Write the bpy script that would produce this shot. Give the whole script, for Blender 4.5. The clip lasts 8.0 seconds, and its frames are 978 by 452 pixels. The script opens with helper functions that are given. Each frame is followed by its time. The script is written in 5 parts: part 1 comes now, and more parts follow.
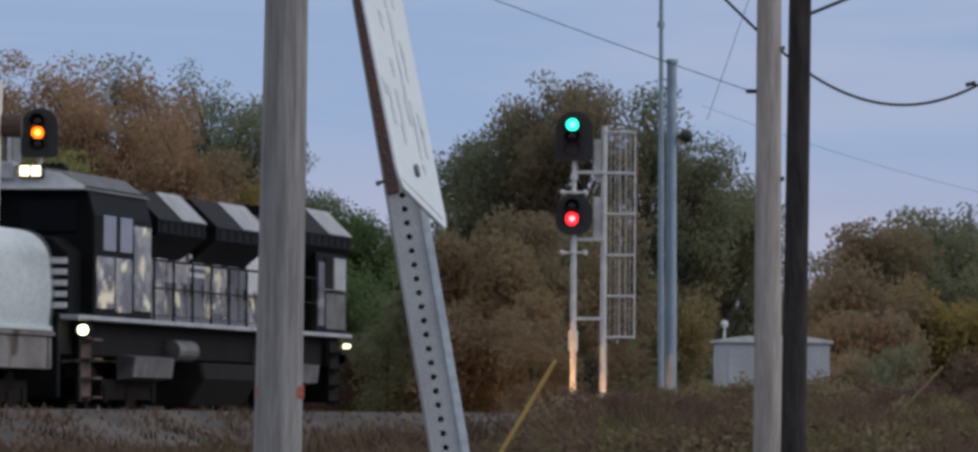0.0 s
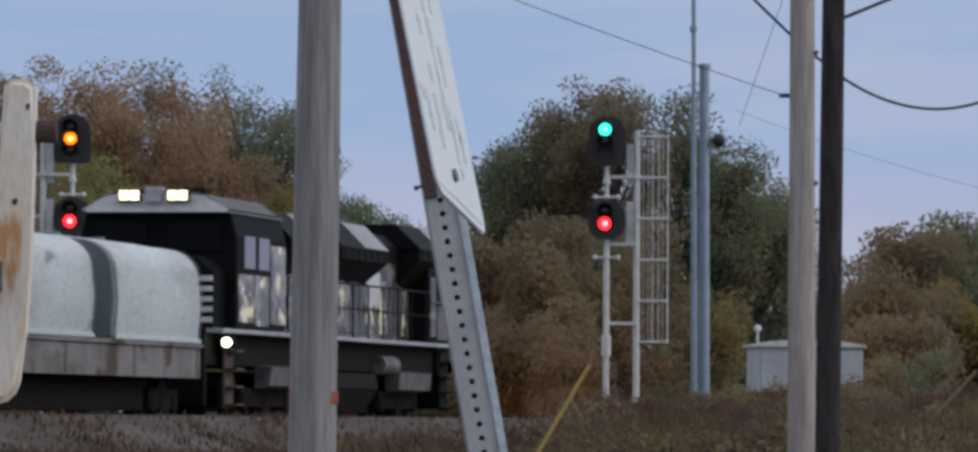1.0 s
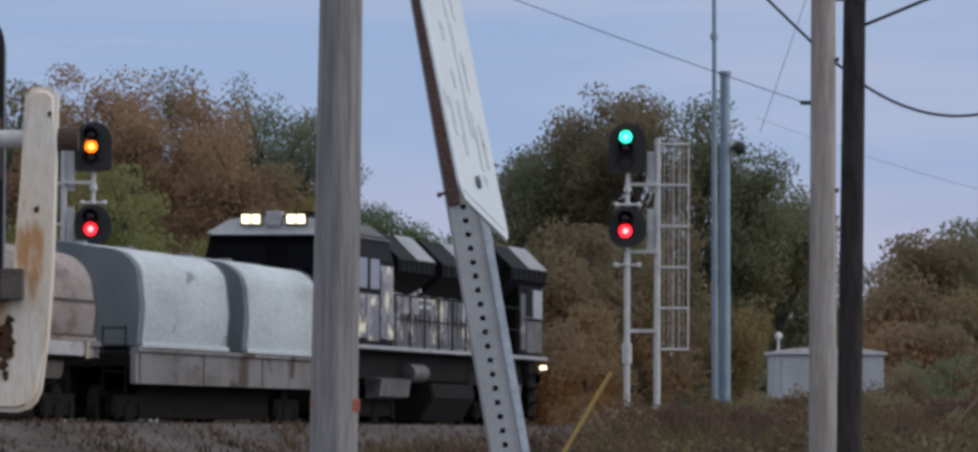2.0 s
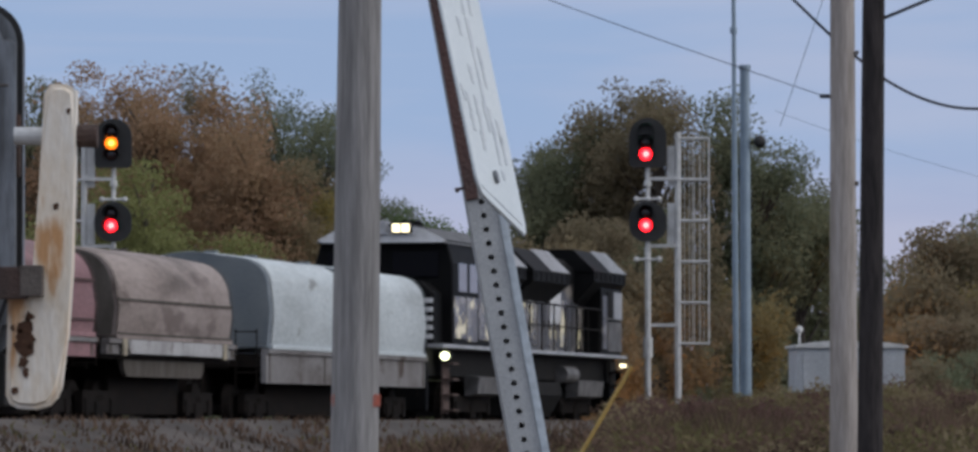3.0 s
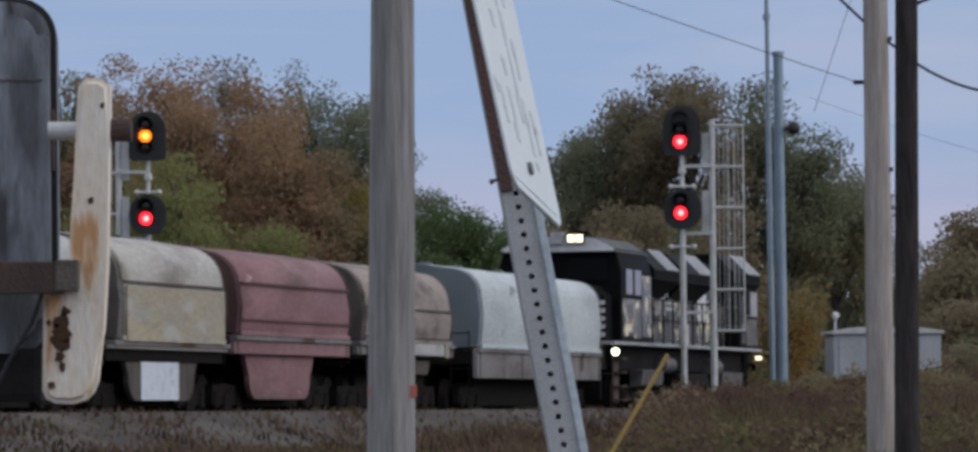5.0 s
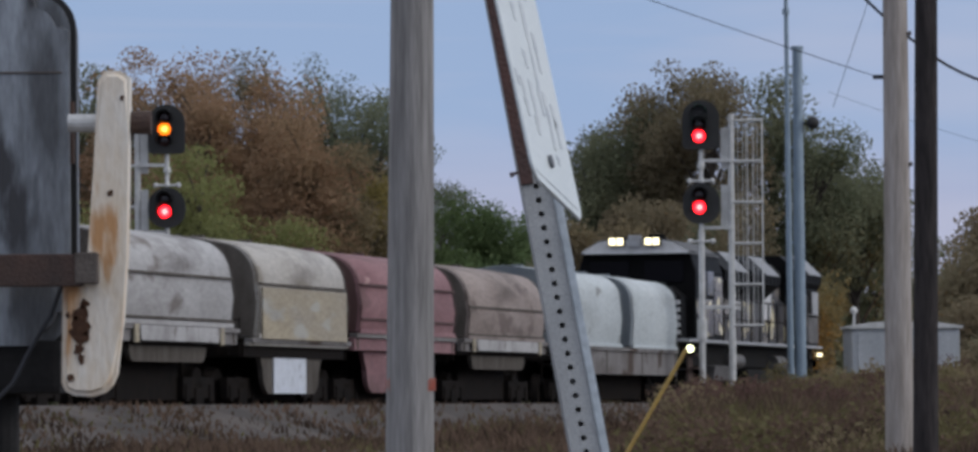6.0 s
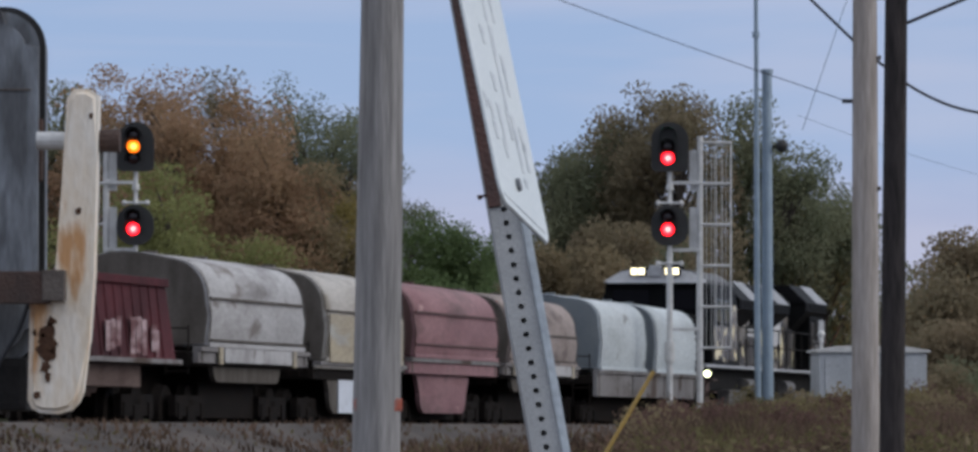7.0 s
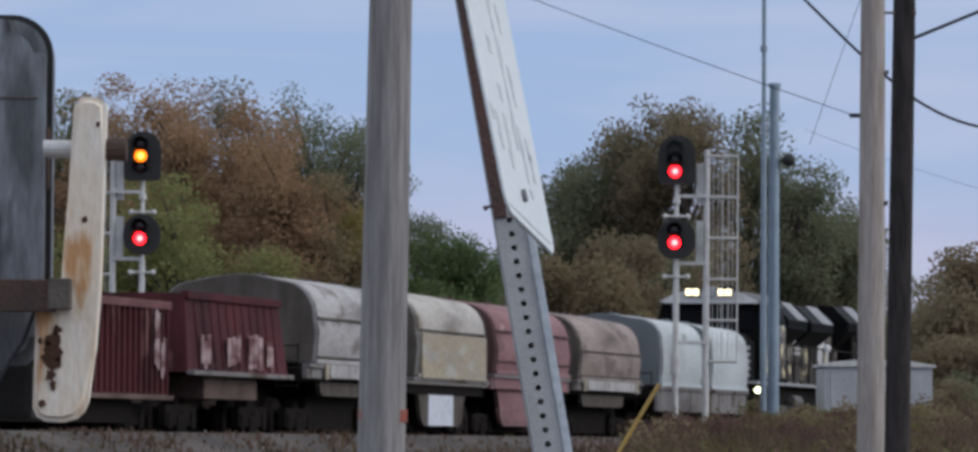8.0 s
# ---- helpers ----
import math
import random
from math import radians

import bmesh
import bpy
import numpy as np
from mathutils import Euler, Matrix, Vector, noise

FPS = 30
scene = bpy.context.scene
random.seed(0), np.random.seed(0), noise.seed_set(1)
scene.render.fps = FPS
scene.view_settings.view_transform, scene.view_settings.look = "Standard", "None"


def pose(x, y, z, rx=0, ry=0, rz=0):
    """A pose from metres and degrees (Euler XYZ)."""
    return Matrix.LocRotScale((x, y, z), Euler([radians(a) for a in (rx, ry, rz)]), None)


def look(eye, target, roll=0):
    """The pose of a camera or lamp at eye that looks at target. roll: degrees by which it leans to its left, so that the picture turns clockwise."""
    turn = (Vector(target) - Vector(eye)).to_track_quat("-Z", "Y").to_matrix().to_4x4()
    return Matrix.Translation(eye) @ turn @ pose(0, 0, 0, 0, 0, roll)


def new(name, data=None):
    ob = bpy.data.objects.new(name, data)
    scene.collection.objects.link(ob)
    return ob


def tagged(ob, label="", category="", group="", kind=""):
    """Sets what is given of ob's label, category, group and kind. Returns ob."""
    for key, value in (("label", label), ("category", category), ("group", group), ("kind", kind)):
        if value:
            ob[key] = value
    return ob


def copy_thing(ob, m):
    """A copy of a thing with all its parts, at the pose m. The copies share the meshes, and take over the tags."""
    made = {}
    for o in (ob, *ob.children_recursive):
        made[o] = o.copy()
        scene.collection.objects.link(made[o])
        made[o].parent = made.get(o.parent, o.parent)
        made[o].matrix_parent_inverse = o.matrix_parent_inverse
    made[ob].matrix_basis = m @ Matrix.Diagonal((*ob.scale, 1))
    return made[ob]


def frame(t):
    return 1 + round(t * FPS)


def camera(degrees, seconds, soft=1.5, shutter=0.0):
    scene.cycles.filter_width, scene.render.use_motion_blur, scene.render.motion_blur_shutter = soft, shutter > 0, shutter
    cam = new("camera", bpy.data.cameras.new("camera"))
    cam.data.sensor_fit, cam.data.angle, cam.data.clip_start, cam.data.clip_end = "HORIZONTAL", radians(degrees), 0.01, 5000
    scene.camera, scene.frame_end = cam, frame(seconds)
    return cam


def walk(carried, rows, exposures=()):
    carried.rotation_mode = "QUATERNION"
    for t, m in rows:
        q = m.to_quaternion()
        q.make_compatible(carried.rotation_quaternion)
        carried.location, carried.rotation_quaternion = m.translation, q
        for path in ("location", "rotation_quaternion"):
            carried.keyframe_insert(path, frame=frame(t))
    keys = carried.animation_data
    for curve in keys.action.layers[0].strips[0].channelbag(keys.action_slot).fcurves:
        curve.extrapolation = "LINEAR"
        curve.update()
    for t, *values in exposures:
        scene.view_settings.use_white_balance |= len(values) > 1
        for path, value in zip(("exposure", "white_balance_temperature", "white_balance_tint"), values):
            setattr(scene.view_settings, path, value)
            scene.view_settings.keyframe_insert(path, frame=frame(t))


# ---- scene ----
# A telephoto view along a railway at dusk: eye 1.6 m above the verge, rails 1.4 m above it.
LENS = 9.406
SWAY = [  # seconds, eye offset x and z, heading, rise, roll
    (0, 0.010, 0.0006, -0.8100, 1.829, 0.41),
    (0.5, 0.005, -0.0010, -0.8922, 1.810, 0.41),
    (1, 0.000, 0.0000, -1.1230, 1.875, 0.31),
    (1.5, -0.006, -0.0017, -1.2708, 1.966, 0.31),
    (3, 0.000, -0.0017, -1.5193, 1.899, 0.01),
    (3.5, 0.000, 0.0003, -1.6291, 1.960, -0.20),
    (4, 0.000, 0.0013, -1.5921, 1.990, -0.30),
    (5.5, -0.001, 0.0027, -1.9534, 1.727, -0.60),
    (6, -0.003, 0.0008, -2.0357, 1.739, -0.40),
    (6.5, -0.002, 0.0049, -1.8783, 1.878, -0.20),
    (7, -0.001, 0.0050, -1.7310, 1.933, 0.11),
    (7.5, -0.001, 0.0045, -1.7035, 1.945, 0.31),
    (8, 0.001, 0.0026, -1.7967, 2.049, 0.52),
]


def eye_row(t, dx, dz, az, el, roll):
    eye = Vector((dx, 0.0, 1.6 + dz))
    a, e = radians(az), radians(el)
    return t, look(eye, eye + 100 * Vector((math.sin(a) * math.cos(e), math.cos(a) * math.cos(e), math.sin(e))), roll)


cam = camera(LENS, 8.0, soft=3.0, shutter=0.4)
walk(cam, [eye_row(*r) for r in SWAY], [(0, -0.06), (1.5, 0.02), (3.5, 0.0), (5.5, -0.04), (7, 0.1), (8, 0.14)])

# ---- sky and light ----
SUN_EL, SUN_AZ = 24.0, 100.0   # degrees; azimuth from +y towards +x


def build_sky():
    w = bpy.data.worlds.new("dusk_sky")
    scene.world = w
    w.use_nodes = True
    nt = w.node_tree
    N, L = nt.nodes, nt.links
    N.clear()
    out = N.new("ShaderNodeOutputWorld")
    bg = N.new("ShaderNodeBackground")
    L.new(bg.outputs[0], out.inputs[0])
    sky = N.new("ShaderNodeTexSky")
    sky.sky_type = 'NISHITA'
    sky.sun_disc = False
    sky.sun_elevation, sky.sun_rotation = radians(SUN_EL), radians(SUN_AZ)
    tc = N.new("ShaderNodeTexCoord")
    sep = N.new("ShaderNodeSeparateXYZ")
    L.new(tc.outputs["Generated"], sep.inputs[0])
    ramp = N.new("ShaderNodeValToRGB")
    ramp.color_ramp.elements[0].position = 0.0
    ramp.color_ramp.elements[0].color = (0.50, 0.505, 0.665, 1)
    ramp.color_ramp.elements[1].position = 1.0
    ramp.color_ramp.elements[1].color = (1.05, 1.09, 1.16, 1)
    for p, c in ((0.030, (0.46, 0.485, 0.685, 1)), (0.048, (0.335, 0.46, 0.715, 1)), (0.10, (0.31, 0.435, 0.69, 1)), (0.35, (0.70, 0.74, 0.82, 1))):
        e = ramp.color_ramp.elements.new(p)
        e.color = c
    L.new(sep.outputs["Z"], ramp.inputs[0])
    mp = N.new("ShaderNodeMapping")
    mp.inputs["Scale"].default_value = (9, 9, 75)
    L.new(tc.outputs["Generated"], mp.inputs[0])
    nz = N.new("ShaderNodeTexNoise")
    nz.inputs["Scale"].default_value = 1.0
    nz.inputs["Detail"].default_value = 4
    nz.inputs["Distortion"].default_value = 0.4
    L.new(mp.outputs[0], nz.inputs[0])
    cr = N.new("ShaderNodeValToRGB")
    cr.color_ramp.elements[0].position, cr.color_ramp.elements[1].position = 0.42, 0.70
    L.new(nz.outputs[0], cr.inputs[0])
    mx = N.new("ShaderNodeMix")
    mx.data_type = 'RGBA'
    mul = N.new("ShaderNodeMath")
    mul.operation = 'MULTIPLY'
    mul.inputs[1].default_value = 0.62
    L.new(cr.outputs[0], mul.inputs[0])
    L.new(mul.outputs[0], mx.inputs[0])
    L.new(ramp.outputs[0], mx.inputs[6])
    mx.inputs[7].default_value = (0.505, 0.54, 0.72, 1)
    sc = N.new("ShaderNodeVectorMath")
    sc.operation = 'SCALE'
    sc.inputs["Scale"].default_value = 0.07
    L.new(sky.outputs[0], sc.inputs[0])
    mx2 = N.new("ShaderNodeMix")
    mx2.data_type = 'RGBA'
    mx2.inputs[0].default_value = 0.88
    L.new(sc.outputs[0], mx2.inputs[6])
    L.new(mx.outputs[2], mx2.inputs[7])
    L.new(mx2.outputs[2], bg.inputs[0])
    bg.inputs[1].default_value = 1.0


build_sky()
sun_data = bpy.data.lights.new("sun", "SUN")
sun_data.energy, sun_data.angle, sun_data.color = 1.0, radians(35), (1.0, 0.97, 0.93)
sun = new("sun", sun_data)
sa, se = radians(SUN_AZ), radians(SUN_EL)
sun.matrix_world = look((60, -20, 60), Vector((60, -20, 60)) - 10 * Vector((math.sin(sa) * math.cos(se), math.cos(sa) * math.cos(se), math.sin(se))))


# ---- materials ----
def paint(name, base, second=None, rough=0.6, metal=0.0, scale=3.0, amount=0.5, bump=0.1, grain=40.0, streak=1.0,
          glow=None, glow_strength=0.0, island=0.0, spots=None, spot_scale=4.0, spot_cut=0.62, spec=0.5, thin=0.0, runs=0.0, along=1.0):
    m = bpy.data.materials.new(name)
    m.use_nodes = True
    nt = m.node_tree
    N, L = nt.nodes, nt.links
    bs = N["Principled BSDF"]
    bs.inputs["Roughness"].default_value, bs.inputs["Metallic"].default_value = rough, metal
    bs.inputs["Specular IOR Level"].default_value = spec
    second = second or tuple(c * 0.7 for c in base)
    tc = N.new("ShaderNodeTexCoord")
    mp = N.new("ShaderNodeMapping")
    mp.inputs["Scale"].default_value = (1, 1 / along, 1 / streak)
    L.new(tc.outputs["Object"], mp.inputs[0])
    n1, n2 = N.new("ShaderNodeTexNoise"), N.new("ShaderNodeTexNoise")
    n1.inputs["Scale"].default_value, n2.inputs["Scale"].default_value = scale, grain
    n1.inputs["Detail"].default_value, n2.inputs["Detail"].default_value = 5, 3
    L.new(mp.outputs[0], n1.inputs[0])
    L.new(mp.outputs[0], n2.inputs[0])
    mr = N.new("ShaderNodeMapRange")
    mr.inputs[1].default_value, mr.inputs[2].default_value = 0.5 - 0.22 / max(amount, 0.05) * 0.5, 0.5 + 0.22 / max(amount, 0.05) * 0.5
    L.new(n1.outputs[0], mr.inputs[0])
    fac = mr.outputs[0]
    if island:
        geo = N.new("ShaderNodeNewGeometry")
        mixf = N.new("ShaderNodeMix")
        mixf.inputs[0].default_value = island
        L.new(fac, mixf.inputs[2])
        L.new(geo.outputs["Random Per Island"], mixf.inputs[3])
        fac = mixf.outputs[0]
    mx = N.new("ShaderNodeMix")
    mx.data_type = 'RGBA'
    L.new(fac, mx.inputs[0])
    mx.inputs[6].default_value, mx.inputs[7].default_value = (*base, 1), (*second, 1)
    col = mx.outputs[2]
    g = N.new("ShaderNodeMix")
    g.data_type, g.blend_type = 'RGBA', 'OVERLAY'
    g.inputs[0].default_value = 0.34
    L.new(col, g.inputs[6])
    L.new(n2.outputs[0], g.inputs[7])
    col = g.outputs[2]
    if spots:
        n3 = N.new("ShaderNodeTexNoise")
        n3.inputs["Scale"].default_value, n3.inputs["Detail"].default_value = spot_scale, 6
        L.new(mp.outputs[0], n3.inputs[0])
        cr = N.new("ShaderNodeMapRange")
        cr.inputs[1].default_value, cr.inputs[2].default_value = spot_cut, spot_cut + 0.07
        L.new(n3.outputs[0], cr.inputs[0])
        ms = N.new("ShaderNodeMix")
        ms.data_type = 'RGBA'
        L.new(cr.outputs[0], ms.inputs[0])
        L.new(col, ms.inputs[6])
        ms.inputs[7].default_value = (*spots, 1)
        col = ms.outputs[2]
    if runs:
        mp2 = N.new("ShaderNodeMapping")
        mp2.inputs["Scale"].default_value = (0.9, 1.3 / along, 1.0)
        L.new(tc.outputs["Object"], mp2.inputs[0])
        n4 = N.new("ShaderNodeTexNoise")
        n4.inputs["Scale"].default_value, n4.inputs["Detail"].default_value = 1.0, 8
        n4.inputs["Roughness"].default_value = 0.7
        L.new(mp2.outputs[0], n4.inputs[0])
        r4 = N.new("ShaderNodeMapRange")
        r4.inputs[1].default_value, r4.inputs[2].default_value = 0.46, 0.66
        r4.inputs[3].default_value, r4.inputs[4].default_value = 0.0, runs
        L.new(n4.outputs[0], r4.inputs[0])
        m4 = N.new("ShaderNodeMix")
        m4.data_type = 'RGBA'
        L.new(r4.outputs[0], m4.inputs[0])
        L.new(col, m4.inputs[6])
        m4.inputs[7].default_value = (0.07, 0.055, 0.048, 1)
        col = m4.outputs[2]
    L.new(col, bs.inputs["Base Color"])
    if bump:
        b = N.new("ShaderNodeBump")
        b.inputs["Strength"].default_value, b.inputs["Distance"].default_value = bump, 0.02
        L.new(n2.outputs[0], b.inputs["Height"])
        L.new(b.outputs[0], bs.inputs["Normal"])
    if thin:
        tr = N.new("ShaderNodeBsdfTranslucent")
        L.new(col, tr.inputs[0])
        ad = N.new("ShaderNodeMixShader")
        ad.inputs[0].default_value = thin
        L.new(bs.outputs[0], ad.inputs[1])
        L.new(tr.outputs[0], ad.inputs[2])
        L.new(ad.outputs[0], N["Material Output"].inputs[0])
    if glow:
        bs.inputs["Emission Color"].default_value = (*glow, 1)
        bs.inputs["Emission Strength"].default_value = glow_strength
    return m


M = {
    "soil": paint("soil", (0.105, 0.088, 0.075), (0.065, 0.05, 0.038), 0.95, scale=0.35, grain=8, bump=0.6),
    "ballast": paint("ballast", (0.088, 0.076, 0.070), (0.038, 0.032, 0.03), 0.9, scale=1.5, grain=14, bump=0.9),
    "weeds_brown": paint("weeds_brown", (0.175, 0.118, 0.088), (0.10, 0.07, 0.05), 0.9, scale=0.5, bump=0, island=0.5, spots=(0.065, 0.045, 0.034), spot_scale=0.55, spot_cut=0.52, thin=0.35, spec=0.1),
    "weeds_green": paint("weeds_green", (0.135, 0.135, 0.062), (0.165, 0.125, 0.07), 0.9, scale=0.4, bump=0, island=0.5, spots=(0.09, 0.08, 0.04), spot_scale=0.5, spot_cut=0.55, thin=0.35, spec=0.1),
    "bark": paint("bark", (0.07, 0.055, 0.045), (0.04, 0.033, 0.028), 0.9, scale=4, bump=0.6, streak=4),
    "leaf_rust": paint("leaf_rust", (0.369, 0.226, 0.149), (0.292, 0.215, 0.127), 0.8, scale=0.5, bump=0, island=0.35, thin=0.45, spec=0.1),
    "leaf_brown": paint("leaf_brown", (0.248, 0.189, 0.127), (0.193, 0.176, 0.11), 0.8, scale=0.4, bump=0, island=0.35, thin=0.45, spec=0.1),
    "leaf_tan": paint("leaf_tan", (0.27, 0.209, 0.132), (0.209, 0.176, 0.105), 0.8, scale=0.5, bump=0, island=0.35, thin=0.45, spec=0.1),
    "ochre": paint("ochre", (0.40, 0.345, 0.25), (0.31, 0.28, 0.235), 0.75, scale=1.5, grain=16, bump=0.12, runs=0.5, spec=0.2,
                   spots=(0.40, 0.39, 0.36), spot_scale=1.8, spot_cut=0.55, along=4),
    "leaf_plum": paint("leaf_plum", (0.17, 0.10, 0.085), (0.11, 0.07, 0.06), 0.8, scale=0.8, bump=0, island=0.4, thin=0.4, spec=0.1),
    "leaf_olive": paint("leaf_olive", (0.25, 0.21, 0.105), (0.185, 0.165, 0.085), 0.8, scale=0.8, bump=0, island=0.4, thin=0.4, spec=0.1),
    "leaf_gold": paint("leaf_gold", (0.297, 0.226, 0.0825), (0.209, 0.187, 0.0715), 0.8, scale=0.5, bump=0, island=0.35, thin=0.45, spec=0.1),
    "leaf_green": paint("leaf_green", (0.27, 0.275, 0.11), (0.209, 0.22, 0.0935), 0.8, scale=0.5, bump=0, island=0.35, thin=0.45, spec=0.1),
    "leaf_dark": paint("leaf_dark", (0.16, 0.193, 0.121), (0.209, 0.2, 0.127), 0.8, scale=0.4, bump=0, island=0.35, thin=0.45, spec=0.1),
    "leaf_fresh": paint("leaf_fresh", (0.105, 0.16, 0.07), (0.15, 0.195, 0.085), 0.8, scale=0.5, bump=0, island=0.35, thin=0.45, spec=0.1),
    "leaf_grey": paint("leaf_grey", (0.193, 0.209, 0.138), (0.143, 0.165, 0.116), 0.8, scale=0.4, bump=0, island=0.35, thin=0.45, spec=0.1),
    "old_wood": paint("old_wood", (0.31, 0.30, 0.30), (0.165, 0.16, 0.16), 0.9, scale=20, grain=90, bump=0.7, streak=16, amount=0.55),
    "pale_wood": paint("pale_wood", (0.41, 0.375, 0.355), (0.25, 0.22, 0.20), 0.9, scale=14, grain=60, bump=0.6, streak=10, amount=0.55),
    "dark_wood": paint("dark_wood", (0.055, 0.048, 0.048), (0.022, 0.02, 0.021), 0.9, scale=16, grain=60, bump=0.7, streak=6, amount=0.6, spec=0.15),
    "galvanised": paint("galvanised", (0.42, 0.46, 0.50), (0.32, 0.36, 0.40), 0.5, metal=0.5, scale=6, grain=60, bump=0.1),
    "pole_steel": paint("pole_steel", (0.26, 0.33, 0.40), (0.20, 0.26, 0.32), 0.5, metal=0.4, scale=2, grain=30, bump=0.1),
    "silver_paint": paint("silver_paint", (0.60, 0.60, 0.60), (0.45, 0.45, 0.44), 0.55, metal=0.2, scale=5, bump=0.1),
    "signal_black": paint("signal_black", (0.012, 0.012, 0.013), (0.022, 0.022, 0.022), 0.6, scale=4, bump=0.1),
    # light-absorbing black for the tubes of the added leading lamps
    "tube_black": paint("tube_black", (0.0, 0.0, 0.0), rough=1.0, bump=0, spec=0.0),
    "unlit_lens": paint("unlit_lens", (0.03, 0.01, 0.01), rough=0.2, bump=0),
    "rust_brown": paint("rust_brown", (0.085, 0.04, 0.035), (0.05, 0.03, 0.028), 0.85, scale=14, grain=120, bump=0.4),
    "post_grey": paint("post_grey", (0.36, 0.37, 0.38), (0.27, 0.28, 0.29), 0.55, metal=0.3, scale=12, grain=200, bump=0.15),
    "sign_white": paint("sign_white", (0.68, 0.73, 0.75), (0.60, 0.65, 0.67), 0.45, scale=6, grain=90, bump=0.03, amount=0.3),
    "sign_ink": paint("sign_ink", (0.46, 0.50, 0.55), (0.60, 0.64, 0.67), rough=0.6, bump=0, scale=30, amount=0.8),
    "bolt_dark": paint("bolt_dark", (0.16, 0.17, 0.19), rough=0.6, bump=0.2),
    "orange_mark": paint("orange_mark", (0.55, 0.14, 0.085), (0.34, 0.17, 0.14), 0.8, scale=20, bump=0.3),
    "gate_cream": paint("gate_cream", (0.76, 0.74, 0.70), (0.70, 0.56, 0.40), 0.6, scale=6, grain=60, bump=0.25, streak=3.5, amount=0.55,
                        spots=(0.50, 0.27, 0.12), spot_scale=6, spot_cut=0.555),
    "rust_patch": paint("rust_patch", (0.045, 0.02, 0.012), (0.085, 0.04, 0.02), 0.95, scale=30, bump=0.5),
    "beam_rust": paint("beam_rust", (0.085, 0.05, 0.04), (0.045, 0.033, 0.03), 0.9, scale=9, grain=80, bump=0.4),
    "beam_end": paint("beam_end", (0.115, 0.098, 0.088), (0.075, 0.062, 0.055), 0.9, scale=9, grain=80, bump=0.4),
    "case_grey": paint("case_grey", (0.30, 0.33, 0.37), (0.09, 0.095, 0.105), 0.5, metal=0.3, scale=6, grain=70, bump=0.2, streak=4, amount=0.9, spots=(0.055, 0.055, 0.06), spot_scale=5, spot_cut=0.6),
    "case_dark": paint("case_dark", (0.022, 0.021, 0.022), (0.012, 0.012, 0.013), 0.8, scale=6, bump=0.2, spec=0.2),
    "rubber": paint("rubber", (0.015, 0.015, 0.016), rough=0.7, bump=0.1),
    "yellow_guard": paint("yellow_guard", (0.42, 0.28, 0.07), (0.33, 0.22, 0.07), 0.6, scale=8, bump=0.1),
    "tan_guard": paint("tan_guard", (0.24, 0.175, 0.10), (0.18, 0.13, 0.08), 0.8, scale=8, bump=0.1),
    "cable": paint("cable", (0.03, 0.032, 0.04), rough=0.7, bump=0),
    "shed_grey": paint("shed_grey", (0.44, 0.46, 0.49), (0.33, 0.35, 0.375), 0.6, scale=2.0, grain=30, bump=0.1, streak=3),
    "loco_black": paint("loco_black", (0.004, 0.004, 0.005), (0.008, 0.008, 0.008), 0.6, scale=2.5, grain=25, bump=0.25, spec=0.07),
    # pale blotches in the next two paint reflected sky glints onto black sides
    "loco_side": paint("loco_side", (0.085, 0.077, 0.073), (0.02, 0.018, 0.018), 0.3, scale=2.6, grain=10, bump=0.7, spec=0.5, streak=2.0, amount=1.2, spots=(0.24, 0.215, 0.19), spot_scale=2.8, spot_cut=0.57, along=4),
    "loco_painted_glints": paint("loco_painted_glints", (0.28, 0.26, 0.24), (0.065, 0.058, 0.055), 0.25, scale=5.5, grain=9, bump=0.9, spec=0.6, streak=2.6, amount=1.5,
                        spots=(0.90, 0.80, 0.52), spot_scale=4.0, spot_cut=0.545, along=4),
    "loco_grime": paint("loco_grime", (0.016, 0.014, 0.013), (0.008, 0.008, 0.008), 0.85, scale=3, bump=0.4, spec=0.15),
    "loco_white": paint("loco_white", (0.66, 0.66, 0.68), (0.5, 0.5, 0.5), 0.5, scale=6, bump=0.05),
    "loco_roof": paint("loco_roof", (0.44, 0.45, 0.48), (0.26, 0.265, 0.28), 0.5, scale=3, bump=0.2),
    "roof_dark": paint("roof_dark", (0.12, 0.12, 0.125), (0.05, 0.05, 0.053), 0.6, scale=3, bump=0.2, spec=0.25),
    "tank_grey": paint("tank_grey", (0.17, 0.162, 0.16), (0.05, 0.047, 0.046), 0.6, scale=3, bump=0.2),
    "glass": paint("glass", (0.004, 0.004, 0.006), rough=0.1, bump=0, spec=0.08),
    "cab_pane": paint("cab_pane", (0.10, 0.12, 0.15), (0.03, 0.035, 0.045), 0.08, bump=0.15, grain=6, spec=0.9, scale=2.5, along=3),
    "steel": paint("steel", (0.16, 0.14, 0.13), (0.08, 0.06, 0.05), 0.55, metal=0.6, scale=8, bump=0.2),
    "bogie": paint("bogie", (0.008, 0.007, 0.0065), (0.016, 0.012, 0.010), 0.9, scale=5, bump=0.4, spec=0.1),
    "hood_white": paint("hood_white", (0.52, 0.565, 0.59), (0.45, 0.49, 0.51), 0.7, runs=0.22, spec=0.2, scale=1.2, grain=18, bump=0.08, streak=1.3,
                        spots=(0.26, 0.27, 0.27), spot_scale=2.6, spot_cut=0.64, along=3.5),
